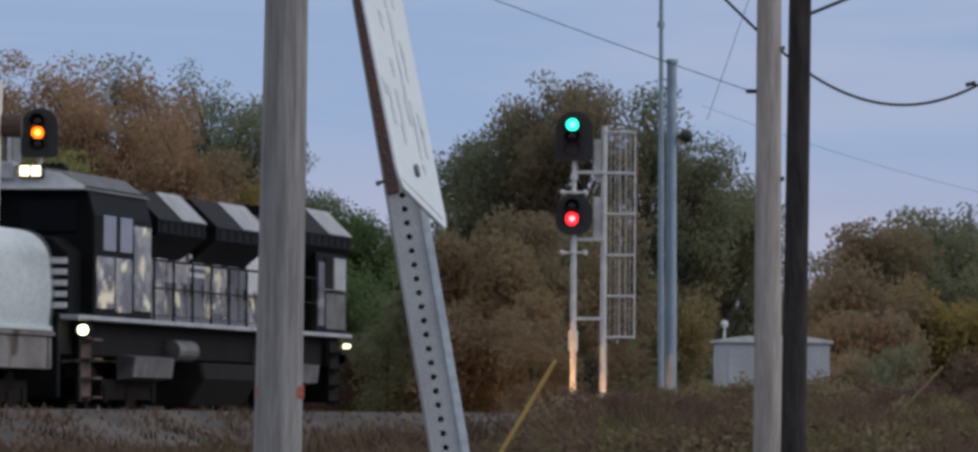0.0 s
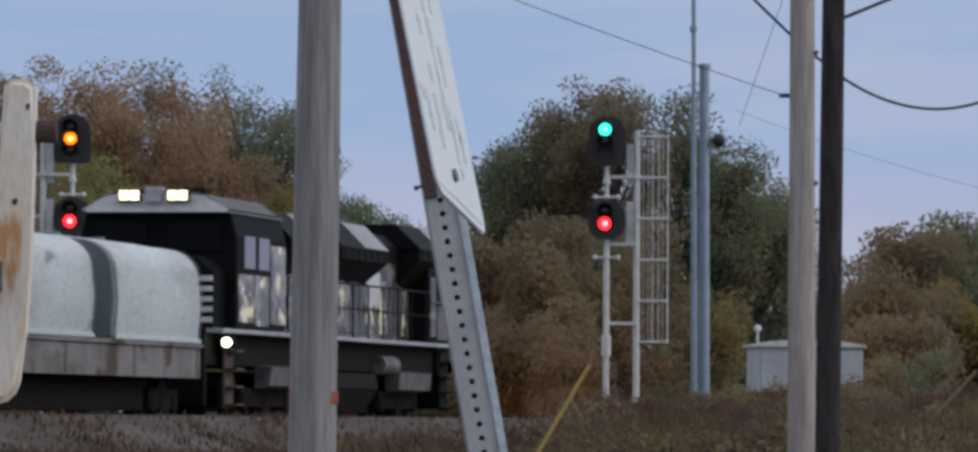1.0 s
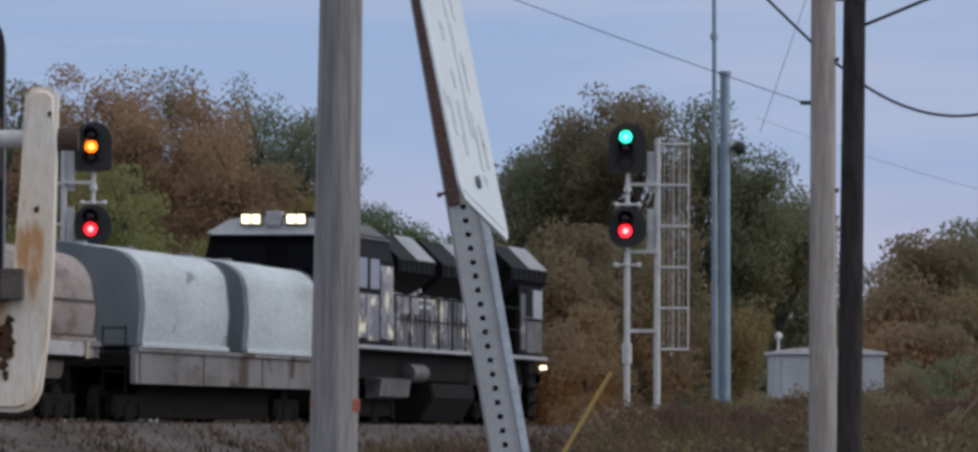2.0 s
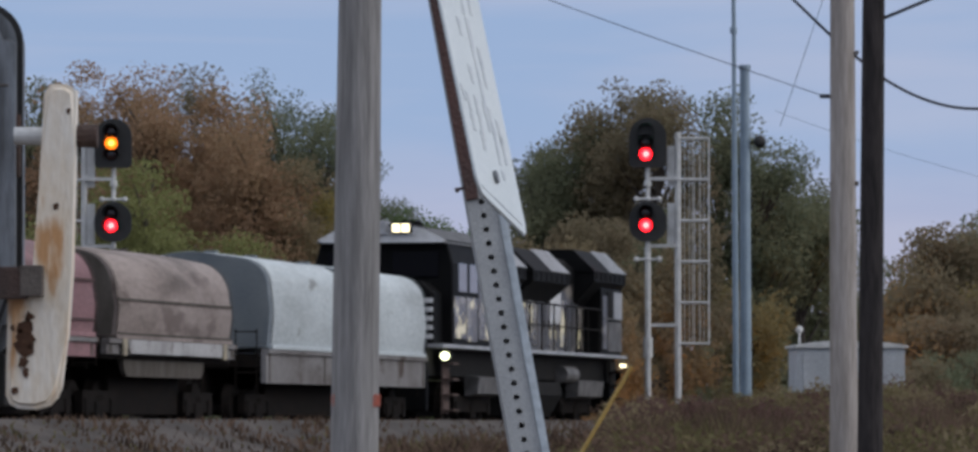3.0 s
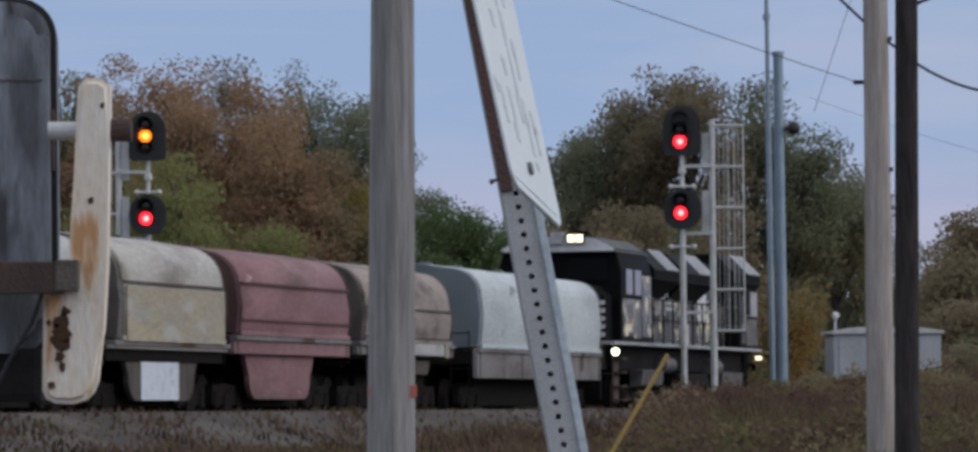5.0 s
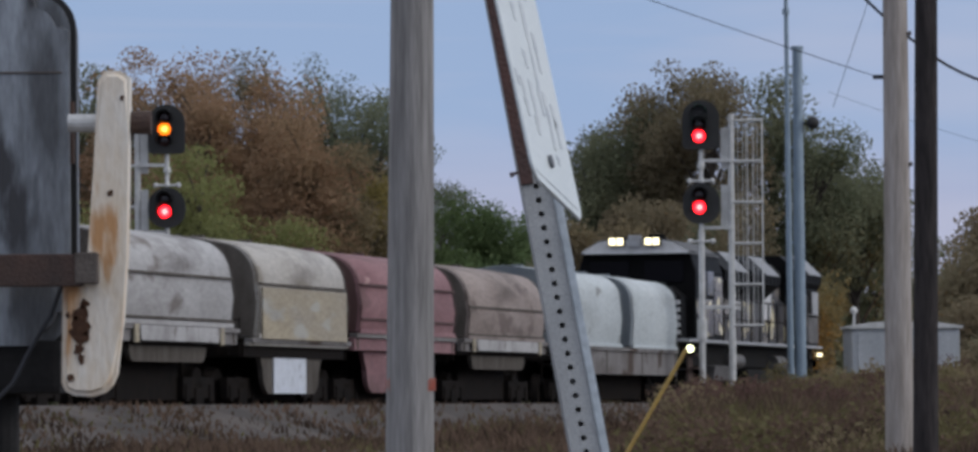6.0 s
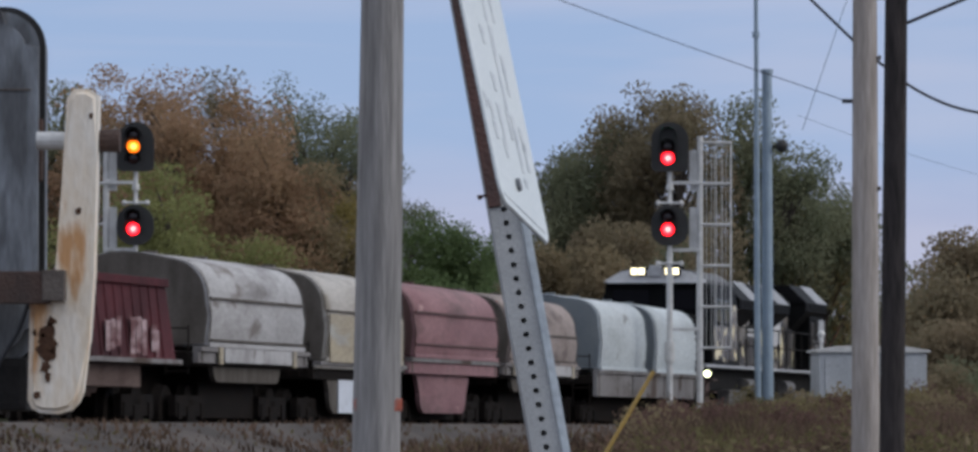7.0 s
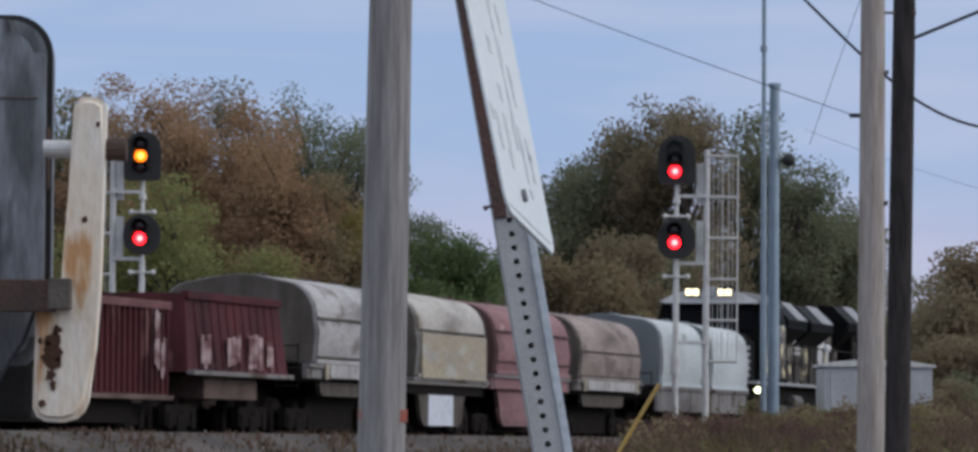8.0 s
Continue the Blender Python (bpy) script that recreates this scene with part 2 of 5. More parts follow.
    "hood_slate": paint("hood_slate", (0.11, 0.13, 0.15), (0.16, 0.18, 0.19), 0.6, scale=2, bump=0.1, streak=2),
    "hood_tan": paint("hood_tan", (0.35, 0.295, 0.275), (0.22, 0.18, 0.165), 0.75, runs=0.7, spec=0.2, scale=1.1, grain=14, bump=0.15, streak=1.1,
                      spots=(0.17, 0.135, 0.125), spot_scale=1.5, spot_cut=0.55, along=3.5),
    "hood_pink": paint("hood_pink", (0.30, 0.175, 0.185), (0.20, 0.105, 0.115), 0.75, runs=0.6, spec=0.2, scale=1.3, grain=16, bump=0.12, streak=1.2,
                       spots=(0.42, 0.28, 0.27), spot_scale=2.6, spot_cut=0.68, along=3.5),
    "hood_maroon": paint("hood_maroon", (0.06, 0.022, 0.022), (0.09, 0.05, 0.045), 0.75, scale=3, bump=0.2, streak=3),
    "hood_cream": paint("hood_cream", (0.46, 0.44, 0.42), (0.38, 0.355, 0.32), 0.7, runs=0.5, spec=0.2, scale=1.2, grain=16, bump=0.12, streak=1.2,
                        spots=(0.26, 0.235, 0.20), spot_scale=1.4, spot_cut=0.56, along=3.5),
    "hood_chalk": paint("hood_chalk", (0.44, 0.435, 0.44), (0.34, 0.33, 0.33), 0.7, runs=0.6, spec=0.2, scale=1.2, grain=16, bump=0.12, streak=1.2,
                        spots=(0.20, 0.18, 0.17), spot_scale=1.7, spot_cut=0.57, along=3.5),
    "dirt_and_shade": paint("dirt_and_shade", (0.135, 0.122, 0.11), (0.065, 0.056, 0.049), 0.9, spec=0.1, scale=3, bump=0.2, streak=3),
    "car_red": paint("car_red", spec=0.15, base=(0.085, 0.022, 0.027), second=(0.034, 0.012, 0.014), rough=0.75, scale=2, grain=20, bump=0.15, streak=4, amount=0.8,
                     spots=(0.17, 0.085, 0.085), spot_scale=2.2, spot_cut=0.60, along=3),
    "red_dust": paint("red_dust", (0.20, 0.10, 0.105), (0.10, 0.04, 0.044), 0.8, scale=3, grain=20, bump=0.15, spec=0.2, along=3),
    "rust_lip": paint("rust_lip", (0.155, 0.115, 0.102), (0.075, 0.05, 0.045), 0.9, scale=3, grain=20, bump=0.2, spec=0.15, along=3),
    "shoulder": paint("shoulder", (0.078, 0.063, 0.055), (0.034, 0.027, 0.023), 0.95, scale=1.1, grain=9, bump=1.0, amount=0.9,
                      spots=(0.04, 0.03, 0.026), spot_scale=1.6, spot_cut=0.56),
    "sill_grey": paint("sill_grey", (0.28, 0.275, 0.28), (0.13, 0.115, 0.11), 0.85, runs=0.9, spec=0.2, scale=1.5, bump=0.2, streak=3,
                       spots=(0.08, 0.06, 0.05), spot_scale=2.2, spot_cut=0.58, along=3),
    "sheet_white": paint("sheet_white", (0.66, 0.70, 0.78), (0.55, 0.58, 0.64), 0.6, scale=6, bump=0.05,
                         spots=(0.40, 0.42, 0.47), spot_scale=3, spot_cut=0.58, along=2),
    "chalk_mark": paint("chalk_mark", (0.42, 0.31, 0.32), (0.12, 0.045, 0.048), 0.85, scale=4, bump=0, amount=0.9, along=3),
    "lamp_amber": paint("lamp_amber", (0.8, 0.3, 0.05), glow=(1.0, 0.19, 0.008), glow_strength=2.6, bump=0),
    "lamp_red": paint("lamp_red", (0.8, 0.05, 0.05), glow=(1.0, 0.012, 0.022), glow_strength=5.0, bump=0),
    "lamp_core": paint("lamp_core", (0.9, 0.5, 0.4), glow=(1.0, 0.13, 0.13), glow_strength=6.0, bump=0),
    "lamp_core_amber": paint("lamp_core_amber", (0.9, 0.6, 0.3), glow=(1.0, 0.40, 0.07), glow_strength=4.0, bump=0),
    "lamp_core_green": paint("lamp_core_green", (0.4, 0.9, 0.8), glow=(0.2, 1.0, 0.75), glow_strength=2.0, bump=0),
    "lamp_green": paint("lamp_green", (0.1, 0.8, 0.6), glow=(0.03, 0.95, 0.55), glow_strength=2.6, bump=0),
    "lamp_warm": paint("lamp_warm", (0.9, 0.85, 0.7), glow=(1.0, 0.88, 0.55), glow_strength=2.2, bump=0),
    "lamp_ditch": paint("lamp_ditch", (0.9, 0.9, 0.7), glow=(0.95, 1.0, 0.62), glow_strength=4.0, bump=0),
    # made-up lamp, strong enough to put an orange glow on the signal masts
    "lamp_mast_glow": paint("lamp_mast_glow", (0.9, 0.8, 0.6), glow=(1.0, 0.40, 0.07), glow_strength=1800000.0, bump=0),
}


# ---- mesh tools ----
def part(name, bm, material, parent=None, label="", smooth=False):
    me = bpy.data.meshes.new(name)
    bmesh.ops.recalc_face_normals(bm, faces=bm.faces)
    bm.to_mesh(me)
    bm.free()
    for m in (material if isinstance(material, (list, tuple)) else [material]):
        me.materials.append(m)
    if smooth:
        for p in me.polygons:
            p.use_smooth = True
    ob = new(name, me)
    if parent:
        ob.parent = parent
    if label:
        ob["label"] = label
    return ob


def thing(name, label, category, m=None, group="", kind=""):
    ob = new(name)
    if m is not None:
        ob.matrix_world = m
    return tagged(ob, label, category, group, kind)


def box(bm, x0, x1, y0, y1, z0, z1, bevel=0.0, mat=0):
    v = [bm.verts.new(p) for p in ((x0, y0, z0), (x1, y0, z0), (x1, y1, z0), (x0, y1, z0), (x0, y0, z1), (x1, y0, z1), (x1, y1, z1), (x0, y1, z1))]
    fs = [bm.faces.new([v[i] for i in q]) for q in ((0, 3, 2, 1), (4, 5, 6, 7), (0, 1, 5, 4), (1, 2, 6, 5), (2, 3, 7, 6), (3, 0, 4, 7))]
    for f in fs:
        f.material_index = mat
    if bevel:
        es = list({e for f in fs for e in f.edges})
        bmesh.ops.bevel(bm, geom=es, offset=bevel, segments=2, affect='EDGES', profile=0.7)
    return bm


def tube(bm, a, b, r0, r1=None, n=10, caps=True):
    a, b = Vector(a), Vector(b)
    r1 = r0 if r1 is None else r1
    q = (b - a).to_track_quat('Z', 'Y')
    rings = []
    for p, r in ((a, r0), (b, r1)):
        rings.append([bm.verts.new(p + q @ Vector((r * math.cos(2 * math.pi * i / n), r * math.sin(2 * math.pi * i / n), 0))) for i in range(n)])
    for i in range(n):
        bm.faces.new((rings[0][i], rings[0][(i + 1) % n], rings[1][(i + 1) % n], rings[1][i]))
    if caps:
        bm.faces.new(rings[0][::-1])
        bm.faces.new(rings[1])
    return bm


def prism(bm, profile, y0, y1, mat_side=0, mat_end=None, inset=0.0):
    """A closed (x, z) outline drawn out along y; inset rounds the two ends a little."""
    rows = []
    cx = sum(p[0] for p in profile) / len(profile)
    cz = sum(p[1] for p in profile) / len(profile)
    steps = [(y0, 1.0), (y1, 1.0)] if not inset else [(y0, 1 - inset), (y0 + inset * 1.2, 1.0), (y1 - inset * 1.2, 1.0), (y1, 1 - inset)]
    for y, s in steps:
        rows.append([bm.verts.new((cx + (x - cx) * s, y, cz + (z - cz) * s)) for x, z in profile])
    n = len(profile)
    for a, b in zip(rows, rows[1:]):
        for i in range(n):
            bm.faces.new((a[i], a[(i + 1) % n], b[(i + 1) % n], b[i])).material_index = mat_side
    for r in (rows[0][::-1], rows[-1]):
        bm.faces.new(r).material_index = mat_side if mat_end is None else mat_end
    return bm


def mesh_from(name, verts, faces, material, parent=None):
    me = bpy.data.meshes.new(name)
    me.from_pydata(verts, [], faces)
    me.materials.append(material)
    ob = new(name, me)
    if parent:
        ob.parent = parent
    return ob


def wire(name, pts, r, label):
    cu = bpy.data.curves.new(name, 'CURVE')
    cu.dimensions = '3D'
    cu.bevel_depth, cu.bevel_resolution = r, 2
    sp = cu.splines.new('POLY')
    sp.points.add(len(pts) - 1)
    for p, q in zip(sp.points, pts):
        p.co = (*q, 1)
    cu.materials.append(M["cable"])
    ob = new(name, cu)
    return tagged(ob, label, "cable")


def sag(a, b, drop, n=24):
    a, b = Vector(a), Vector(b)
    return [a.lerp(b, i / n) - Vector((0, 0, 4 * drop * (i / n) * (1 - i / n))) for i in range(n + 1)]


# ---- ground and track ----
YAW = -9.46
T0 = (-9.5, 103.2)
RAIL = 1.4
CT, ST = math.cos(radians(9.46)), math.sin(radians(9.46))


def along(u, off=0.0, z=0.0):
    """World place at u metres along the track past the reference point, off metres to its right."""
    return (T0[0] + ST * u + CT * off, T0[1] + CT * u - ST * off, z)


def rise(x, y):
    s = min(max((y - 6) / 52, 0), 1)
    h = 1.05 * s * s * (3 - 2 * s)
    n = noise.noise((x * 0.09, y * 0.06, 3.1)) * 0.10 + noise.noise((x * 0.5, y * 0.3, 9.0)) * 0.04
    d = x - (T0[0] + (y - T0[1]) * ST / CT)
    bank = min(max((d - 3) / 4, 0), 1) * min(max((y - 95) / 25, 0), 1) * 0.22
    return h + n * s + bank


def build_ground():
    xs = [-3000, -800, -300, -120, -60] + [-40 + i for i in range(81)] + [60, 120, 300, 800, 3000]
    ys = [-3000, -500, -100, -30, -10] + [2.0 * i for i in range(0, 131)] + [280, 320, 400, 600, 1200, 4500]
    verts = [(x, y, rise(x, y)) for y in ys for x in xs]
    n = len(xs)
    faces = [(j * n + i, j * n + i + 1, (j + 1) * n + i + 1, (j + 1) * n + i) for j in range(len(ys) - 1) for i in range(n - 1)]
    ob = mesh_from("ground", verts, faces, M["soil"])
    for p in ob.data.polygons:
        p.use_smooth = True
    return tagged(ob, "brown weedy ground rising to the railway", "ground", kind="structure")


build_ground()
bm = bmesh.new()
prism(bm, [(1.9, 0.6), (2.7, 1.50), (3.1, 1.66), (4.0, 1.64), (5.0, 1.3), (7.5, 0.4)], -70, 75)
berm = part("gravel_shoulder", bm, M["shoulder"])
berm.matrix_world = pose(T0[0], T0[1], 0, 0, 0, YAW)
tagged(berm, "low grey gravel shoulder beside the track", "gravel shoulder", kind="structure")
bm = bmesh.new()
prism(bm, [(-5.6, -0.6), (-2.1, 1.18), (2.1, 1.18), (5.6, -0.6)], -125, 420)
bed = part("ballast_bed", bm, M["ballast"])
bed.matrix_world = pose(T0[0], T0[1], 0, 0, 0, YAW)
tagged(bed, "grey crushed stone track bed", "track bed", kind="structure")
for off in (-0.755, 0.755):
    bm = bmesh.new()
    prism(bm, [(off - .07, 1.2), (off - .07, 1.22), (off - .012, 1.25), (off - .012, 1.35), (off - .036, 1.37), (off - .036, 1.4),
               (off + .036, 1.4), (off + .036, 1.37), (off + .012, 1.35), (off + .012, 1.25), (off + .07, 1.22), (off + .07, 1.2)], -125, 420)
    rail = part("rail", bm, M["steel"])
    rail.matrix_world = bed.matrix_world
    tagged(rail, "rusty steel rail with a worn top", "rail", group="rails", kind="structure")


def build_weeds():
    rng = np.random.default_rng(4)
    for name, mat, count, hmul, label in (("dry_weeds", "weeds_brown", 120000, 1.0, "dry brown weeds on the railway verge"),
                                          ("green_weeds", "weeds_green", 70000, 0.85, "olive green grass among the weeds")):
        verts, faces = [], []
        made = 0
        while made < count:
            y = float(rng.uniform(48, 185))
            x = float(rng.uniform(-0.115, 0.10) * y)
            d = x - (T0[0] + (y - T0[1]) * ST / CT)
            if -2.6 < d < 2.4:
                continue
            clump = noise.noise((x * 0.45, y * 0.25, 1.7 if mat == "weeds_brown" else 6.3))
            if clump < -0.15 and rng.random() < 0.75:
                continue
            right = min(max((d - 2.5) / 7, 0), 1)
            h = (0.16 + 0.55 * right * min(max((y - 60) / 40, 0), 1) + 0.10) * (0.6 + 1.5 * max(clump, 0) + 0.8 * max(noise.noise((x * 0.8, y * 0.12, 4.4)), 0)) * float(rng.uniform(0.5, 1.25)) * hmul
            if x < -0.4 + 0.6 * clump:
                if mat == "weeds_green" and rng.random() < 0.8:
                    continue
                if rng.random() < 0.55:
                    continue
                h *= 0.5
            z = max(rise(x, y), 1.18 - max(abs(d) - 2.1, 0) * 0.51) - 0.03
            if 2.4 < d < 7.5:
                if d < 4.4 and rng.random() < (0.35 if mat == 'weeds_brown' else 0.85):
                    continue
                z = max(z, 1.60 if d < 4.2 else 1.62 - (d - 4.2) * 0.36)
                h *= 0.55
            h = min(h, 0.62 + 0.3 * float(rng.random()))
            a, lean = float(rng.uniform(0, math.pi)), h * 0.38
            w = float(rng.uniform(0.008, 0.022)) * (0.6 + y / 130)
            cx, cy = math.cos(a) * w, math.sin(a) * w
            lx, ly = float(rng.normal(0, lean)), float(rng.normal(0, lean))
            i = len(verts)
            verts += [(x - cx, y - cy, z), (x + cx, y + cy, z), (x + cx * .8 + lx * .4, y + cy * .8 + ly * .4, z + h * .6),
                      (x - cx * .8 + lx * .4, y - cy * .8 + ly * .4, z + h * .6), (x + lx, y + ly, z + h)]
            faces += [(i, i + 1, i + 2, i + 3), (i + 3, i + 2, i + 4)]
            made += 1
        ob = mesh_from(name, verts, faces, M[mat])
        tagged(ob, label, "weeds", kind="stuff")


build_weeds()


def build_herbs():
    """Low broad-leaved clumps among the grass."""
    rng = np.random.default_rng(31)
    for name, mat, n, label in (("brown_herbs", "weeds_brown", 420, "withered brown herbs on the verge"), ("green_herbs", "weeds_green", 300, "olive green herbs on the verge"),
                                ("tan_herbs", "leaf_tan", 130, "pale tan seed heads on the verge")):
        cs = []
        while len(cs) < n * 5:
            y = float(rng.uniform(52, 178))
            x = float(rng.uniform(-0.10, 0.10) * y)
            d = x - (T0[0] + (y - T0[1]) * ST / CT)
            if name == "tan_herbs" and x < 1.0:
                continue
            if -3 < d < 3.4 or x < -0.6:
                continue
            if noise.noise((x * 0.3, y * 0.11, float(len(name)))) < 0.02:
                continue
            tall = float(rng.uniform(0.15, 0.62)) * (0.28 if x < -0.5 else 0.75 + 0.95 * min(max((y - 85) / 45, 0), 1))
            for _ in range(5):
                cs.append((x + rng.normal(0, .25), y + rng.normal(0, .25), max(rise(x, y), 1.62 - max(d - 4.2, 0) * 0.36 if d > 0 else 0) + tall * rng.uniform(.2, 1)))
        v, f = leaf_mesh(rng, cs, 0.13, 34, 0.042)
        tagged(mesh_from(name, v, f, M[mat]), label, "weeds", kind="stuff")



# ---- trees ----
def leaf_mesh(rng, centres, spread, per, size, flat=0.75):
    n = len(centres) * per
    off = rng.normal(0, 1, (n, 3))
    off *= np.minimum(1.0, 1.9 / np.linalg.norm(off, axis=1))[:, None]
    c = np.repeat(np.array(centres), per, axis=0) + off * np.array([spread, spread, spread * flat])
    u = rng.normal(0, 1, (n, 3))
    u /= np.linalg.norm(u, axis=1)[:, None]
    v = np.cross(u, rng.normal(0, 1, (n, 3)))
    v /= np.linalg.norm(v, axis=1)[:, None]
    s = rng.uniform(0.6, 1.3, (n, 1)) * size
    quad = np.stack([c - u * s, c - v * s * 0.55, c + u * s, c + v * s * 0.55], axis=1).reshape(-1, 3)
    return quad.tolist(), [(4 * i, 4 * i + 1, 4 * i + 2, 4 * i + 3) for i in range(n)]


build_herbs()


def tree(x, y, height, radius, leaf, label, seed, low=0.25, clumps=75, per=80, spread=0.55, size=0.17, name="tree"):
    rng = np.random.default_rng(seed)
    z0 = rise(x, y) - 0.1
    root = thing(name, label, "tree" if name == "tree" else "bush", pose(x, y, z0))
    bm = bmesh.new()
    top = height * 0.8
    bend = rng.normal(0, 0.25, 2)
    spine = [Vector((bend[0] * k * k, bend[1] * k * k, top * k)) for k in (0, .25, .5, .75, 1.0)]
    rad = 0.017 * height
    for i in range(4):
        tube(bm, spine[i], spine[i + 1], rad * (1 - .22 * i), rad * (1 - .22 * (i + 1)), 8, False)
    centres = []
    mid, half = height * (1 + low) / 2, height * (1 - low) / 2
    boughs = []
    for _ in range(int(9 + 3 * radius)):
        d = rng.normal(0, 1, 3)
        d /= np.linalg.norm(d)
        k, g = rng.uniform(0.4, 0.82), rng.uniform(0.2, 0.34)
        boughs.append((d[0] * k * radius, d[1] * k * radius, mid + d[2] * k * half, g))
    while len(centres) < clumps:
        bx, by, bz, g = boughs[rng.integers(len(boughs))]
        d = rng.normal(0, 1, 3)
        d *= rng.uniform(0.5, 1.25) / np.linalg.norm(d)
        centres.append((bx + d[0] * g * radius, by + d[1] * g * radius, max(bz + d[2] * g * min(half, 1.5 * radius), 0.15)))
    tallest = max(c[2] for c in centres) + spread
    centres = [(c[0], c[1], c[2] * height / tallest if c[2] > 0 else c[2]) for c in centres]
    for c in centres[::3]:
        k = min(max(c[2] / top - 0.25, 0.12), 0.95)
        i = min(int(k * 4), 3)
        s = spine[i].lerp(spine[i + 1], k * 4 - i)
        m = s.lerp(Vector(c), 0.5) + Vector((0, 0, 0.25))
        tube(bm, s, m, rad * 0.34, rad * 0.2, 5, False)
        tube(bm, m, c, rad * 0.2, rad * 0.06, 5, False)
    part("trunk", bm, M["bark"], root)
    verts, faces = leaf_mesh(rng, centres, spread, per, size)
    mesh_from("crown", verts, faces, M[leaf], root)
    return root


FRESH = "leafy tree still fresh dark green"
RUST, BROWN, GOLD, GREEN, DARK, GREY = ("tall tree with rust brown autumn leaves", "tree with dull brown autumn leaves", "small tree turning yellow and gold",
                                        "bushy tree with fresh green leaves", "tall tree with dark green leaves", "thin tree with sparse grey green leaves")
TREES = [
    (-21.5, 232, 14.6, 4.2, "leaf_rust", RUST), (-18.3, 236, 14.9, 3.6, "leaf_rust", RUST), (-21.8, 240, 13.6, 2.6, "leaf_brown", BROWN), (-25, 238, 14.0, 3.4, "leaf_brown", BROWN),
    (-15.3, 246, 15.2, 3, "leaf_grey", GREY), (-12.6, 244, 13.4, 2.8, "leaf_grey", GREY), (-15, 226, 12.0, 3, "leaf_rust", RUST),
    (-12.8, 229, 9.6, 2.2, "leaf_gold", GOLD), (-19.6, 229, 14.0, 3, "leaf_rust", RUST), (-16.4, 231, 14.0, 3, "leaf_rust", RUST), (-13.2, 227, 10.8, 2.6, "leaf_tan", BROWN), (-17.8, 212, 10.3, 3, "leaf_green", GREEN), (-15.3, 214, 7.6, 2.4, "leaf_green", GREEN),
    (-21, 214, 8.0, 2.6, "leaf_green", GREEN), (-9.2, 252, 9.4, 2.3, "leaf_fresh", FRESH), (-7, 255, 9.0, 2.3, "leaf_fresh", FRESH), (-10.3, 236, 9.2, 1.8, "leaf_fresh", FRESH), (-8.2, 238, 8.7, 2, "leaf_fresh", FRESH),
    (-11.2, 258, 10.4, 1.3, "leaf_grey", GREY), (-8.2, 222, 6.2, 2.4, "leaf_fresh", FRESH), (-6, 226, 6.8, 2.2, "leaf_fresh", FRESH),
    (-20.6, 239, 15.0, 3, "leaf_rust", RUST), (-17.4, 241, 15.0, 3, "leaf_brown", BROWN), (-14.3, 241, 14.2, 2.8, "leaf_dark", DARK), (-12.9, 239, 13.0, 2.4, "leaf_grey", GREY),
    (-23.6, 236, 14.3, 1.9, "leaf_dark", DARK), (-4.5, 241, 12.0, 1.8, "leaf_dark", DARK), (-3.1, 239, 12.9, 2.2, "leaf_dark", DARK), (4.3, 239, 13.0, 2, "leaf_dark", DARK),
    (-0.9, 238, 14.3, 2.4, "leaf_brown", BROWN), (6.3, 241, 10.7, 1.9, "leaf_dark", DARK), (11.4, 201, 7.0, 2, "leaf_dark", DARK), (10.2, 200, 7.4, 1.9, "leaf_brown", BROWN),
    (-4, 238, 11.6, 2.4, "leaf_dark", DARK), (-2, 242, 13.6, 2.6, "leaf_brown", BROWN), (0.4, 236, 14.2, 2.7, "leaf_brown", BROWN),
    (2.9, 241, 14.2, 2.6, "leaf_dark", DARK), (5.2, 243, 11.4, 2.1, "leaf_dark", DARK), (7.2, 247, 10.7, 2.1, "leaf_dark", DARK),
    (-4.9, 207, 6.2, 1.3, "leaf_dark", DARK), (-4, 204, 7.0, 1.3, "leaf_tan", BROWN), (-3, 206, 7.9, 1.4, "leaf_brown", BROWN), (-2.2, 202, 6.9, 1.3, "leaf_tan", BROWN), (-1.2, 205, 7.6, 1.4, "leaf_brown", BROWN),
    (-0.2, 209, 8.3, 1.5, "leaf_dark", DARK), (0.9, 207, 7.2, 1.4, "leaf_brown", BROWN), (-3.6, 200, 4.6, 1.4, "leaf_brown", BROWN), (-1.6, 199, 4.9, 1.5, "leaf_tan", BROWN),
    (0.8, 219, 8.4, 2.2, "leaf_brown", BROWN), (3.9, 226, 6.2, 1.9, "leaf_olive", GOLD), (9.6, 192, 5.9, 2.3, "leaf_brown", BROWN), (12, 204, 7.8, 2.2, "leaf_dark", DARK), (14, 208, 7.9, 2.2, "leaf_dark", DARK),
    (12, 194, 5.2, 2, "leaf_gold", GOLD), (13.4, 258, 8.6, 2.8, "leaf_dark", DARK), (10.6, 256, 7.7, 2.4, "leaf_dark", DARK),
    (16.6, 232, 8.1, 2.6, "leaf_dark", DARK), (14.6, 200, 5.6, 2.2, "leaf_dark", DARK), (9.4, 186, 4.0, 1.6, "leaf_brown", BROWN),
]
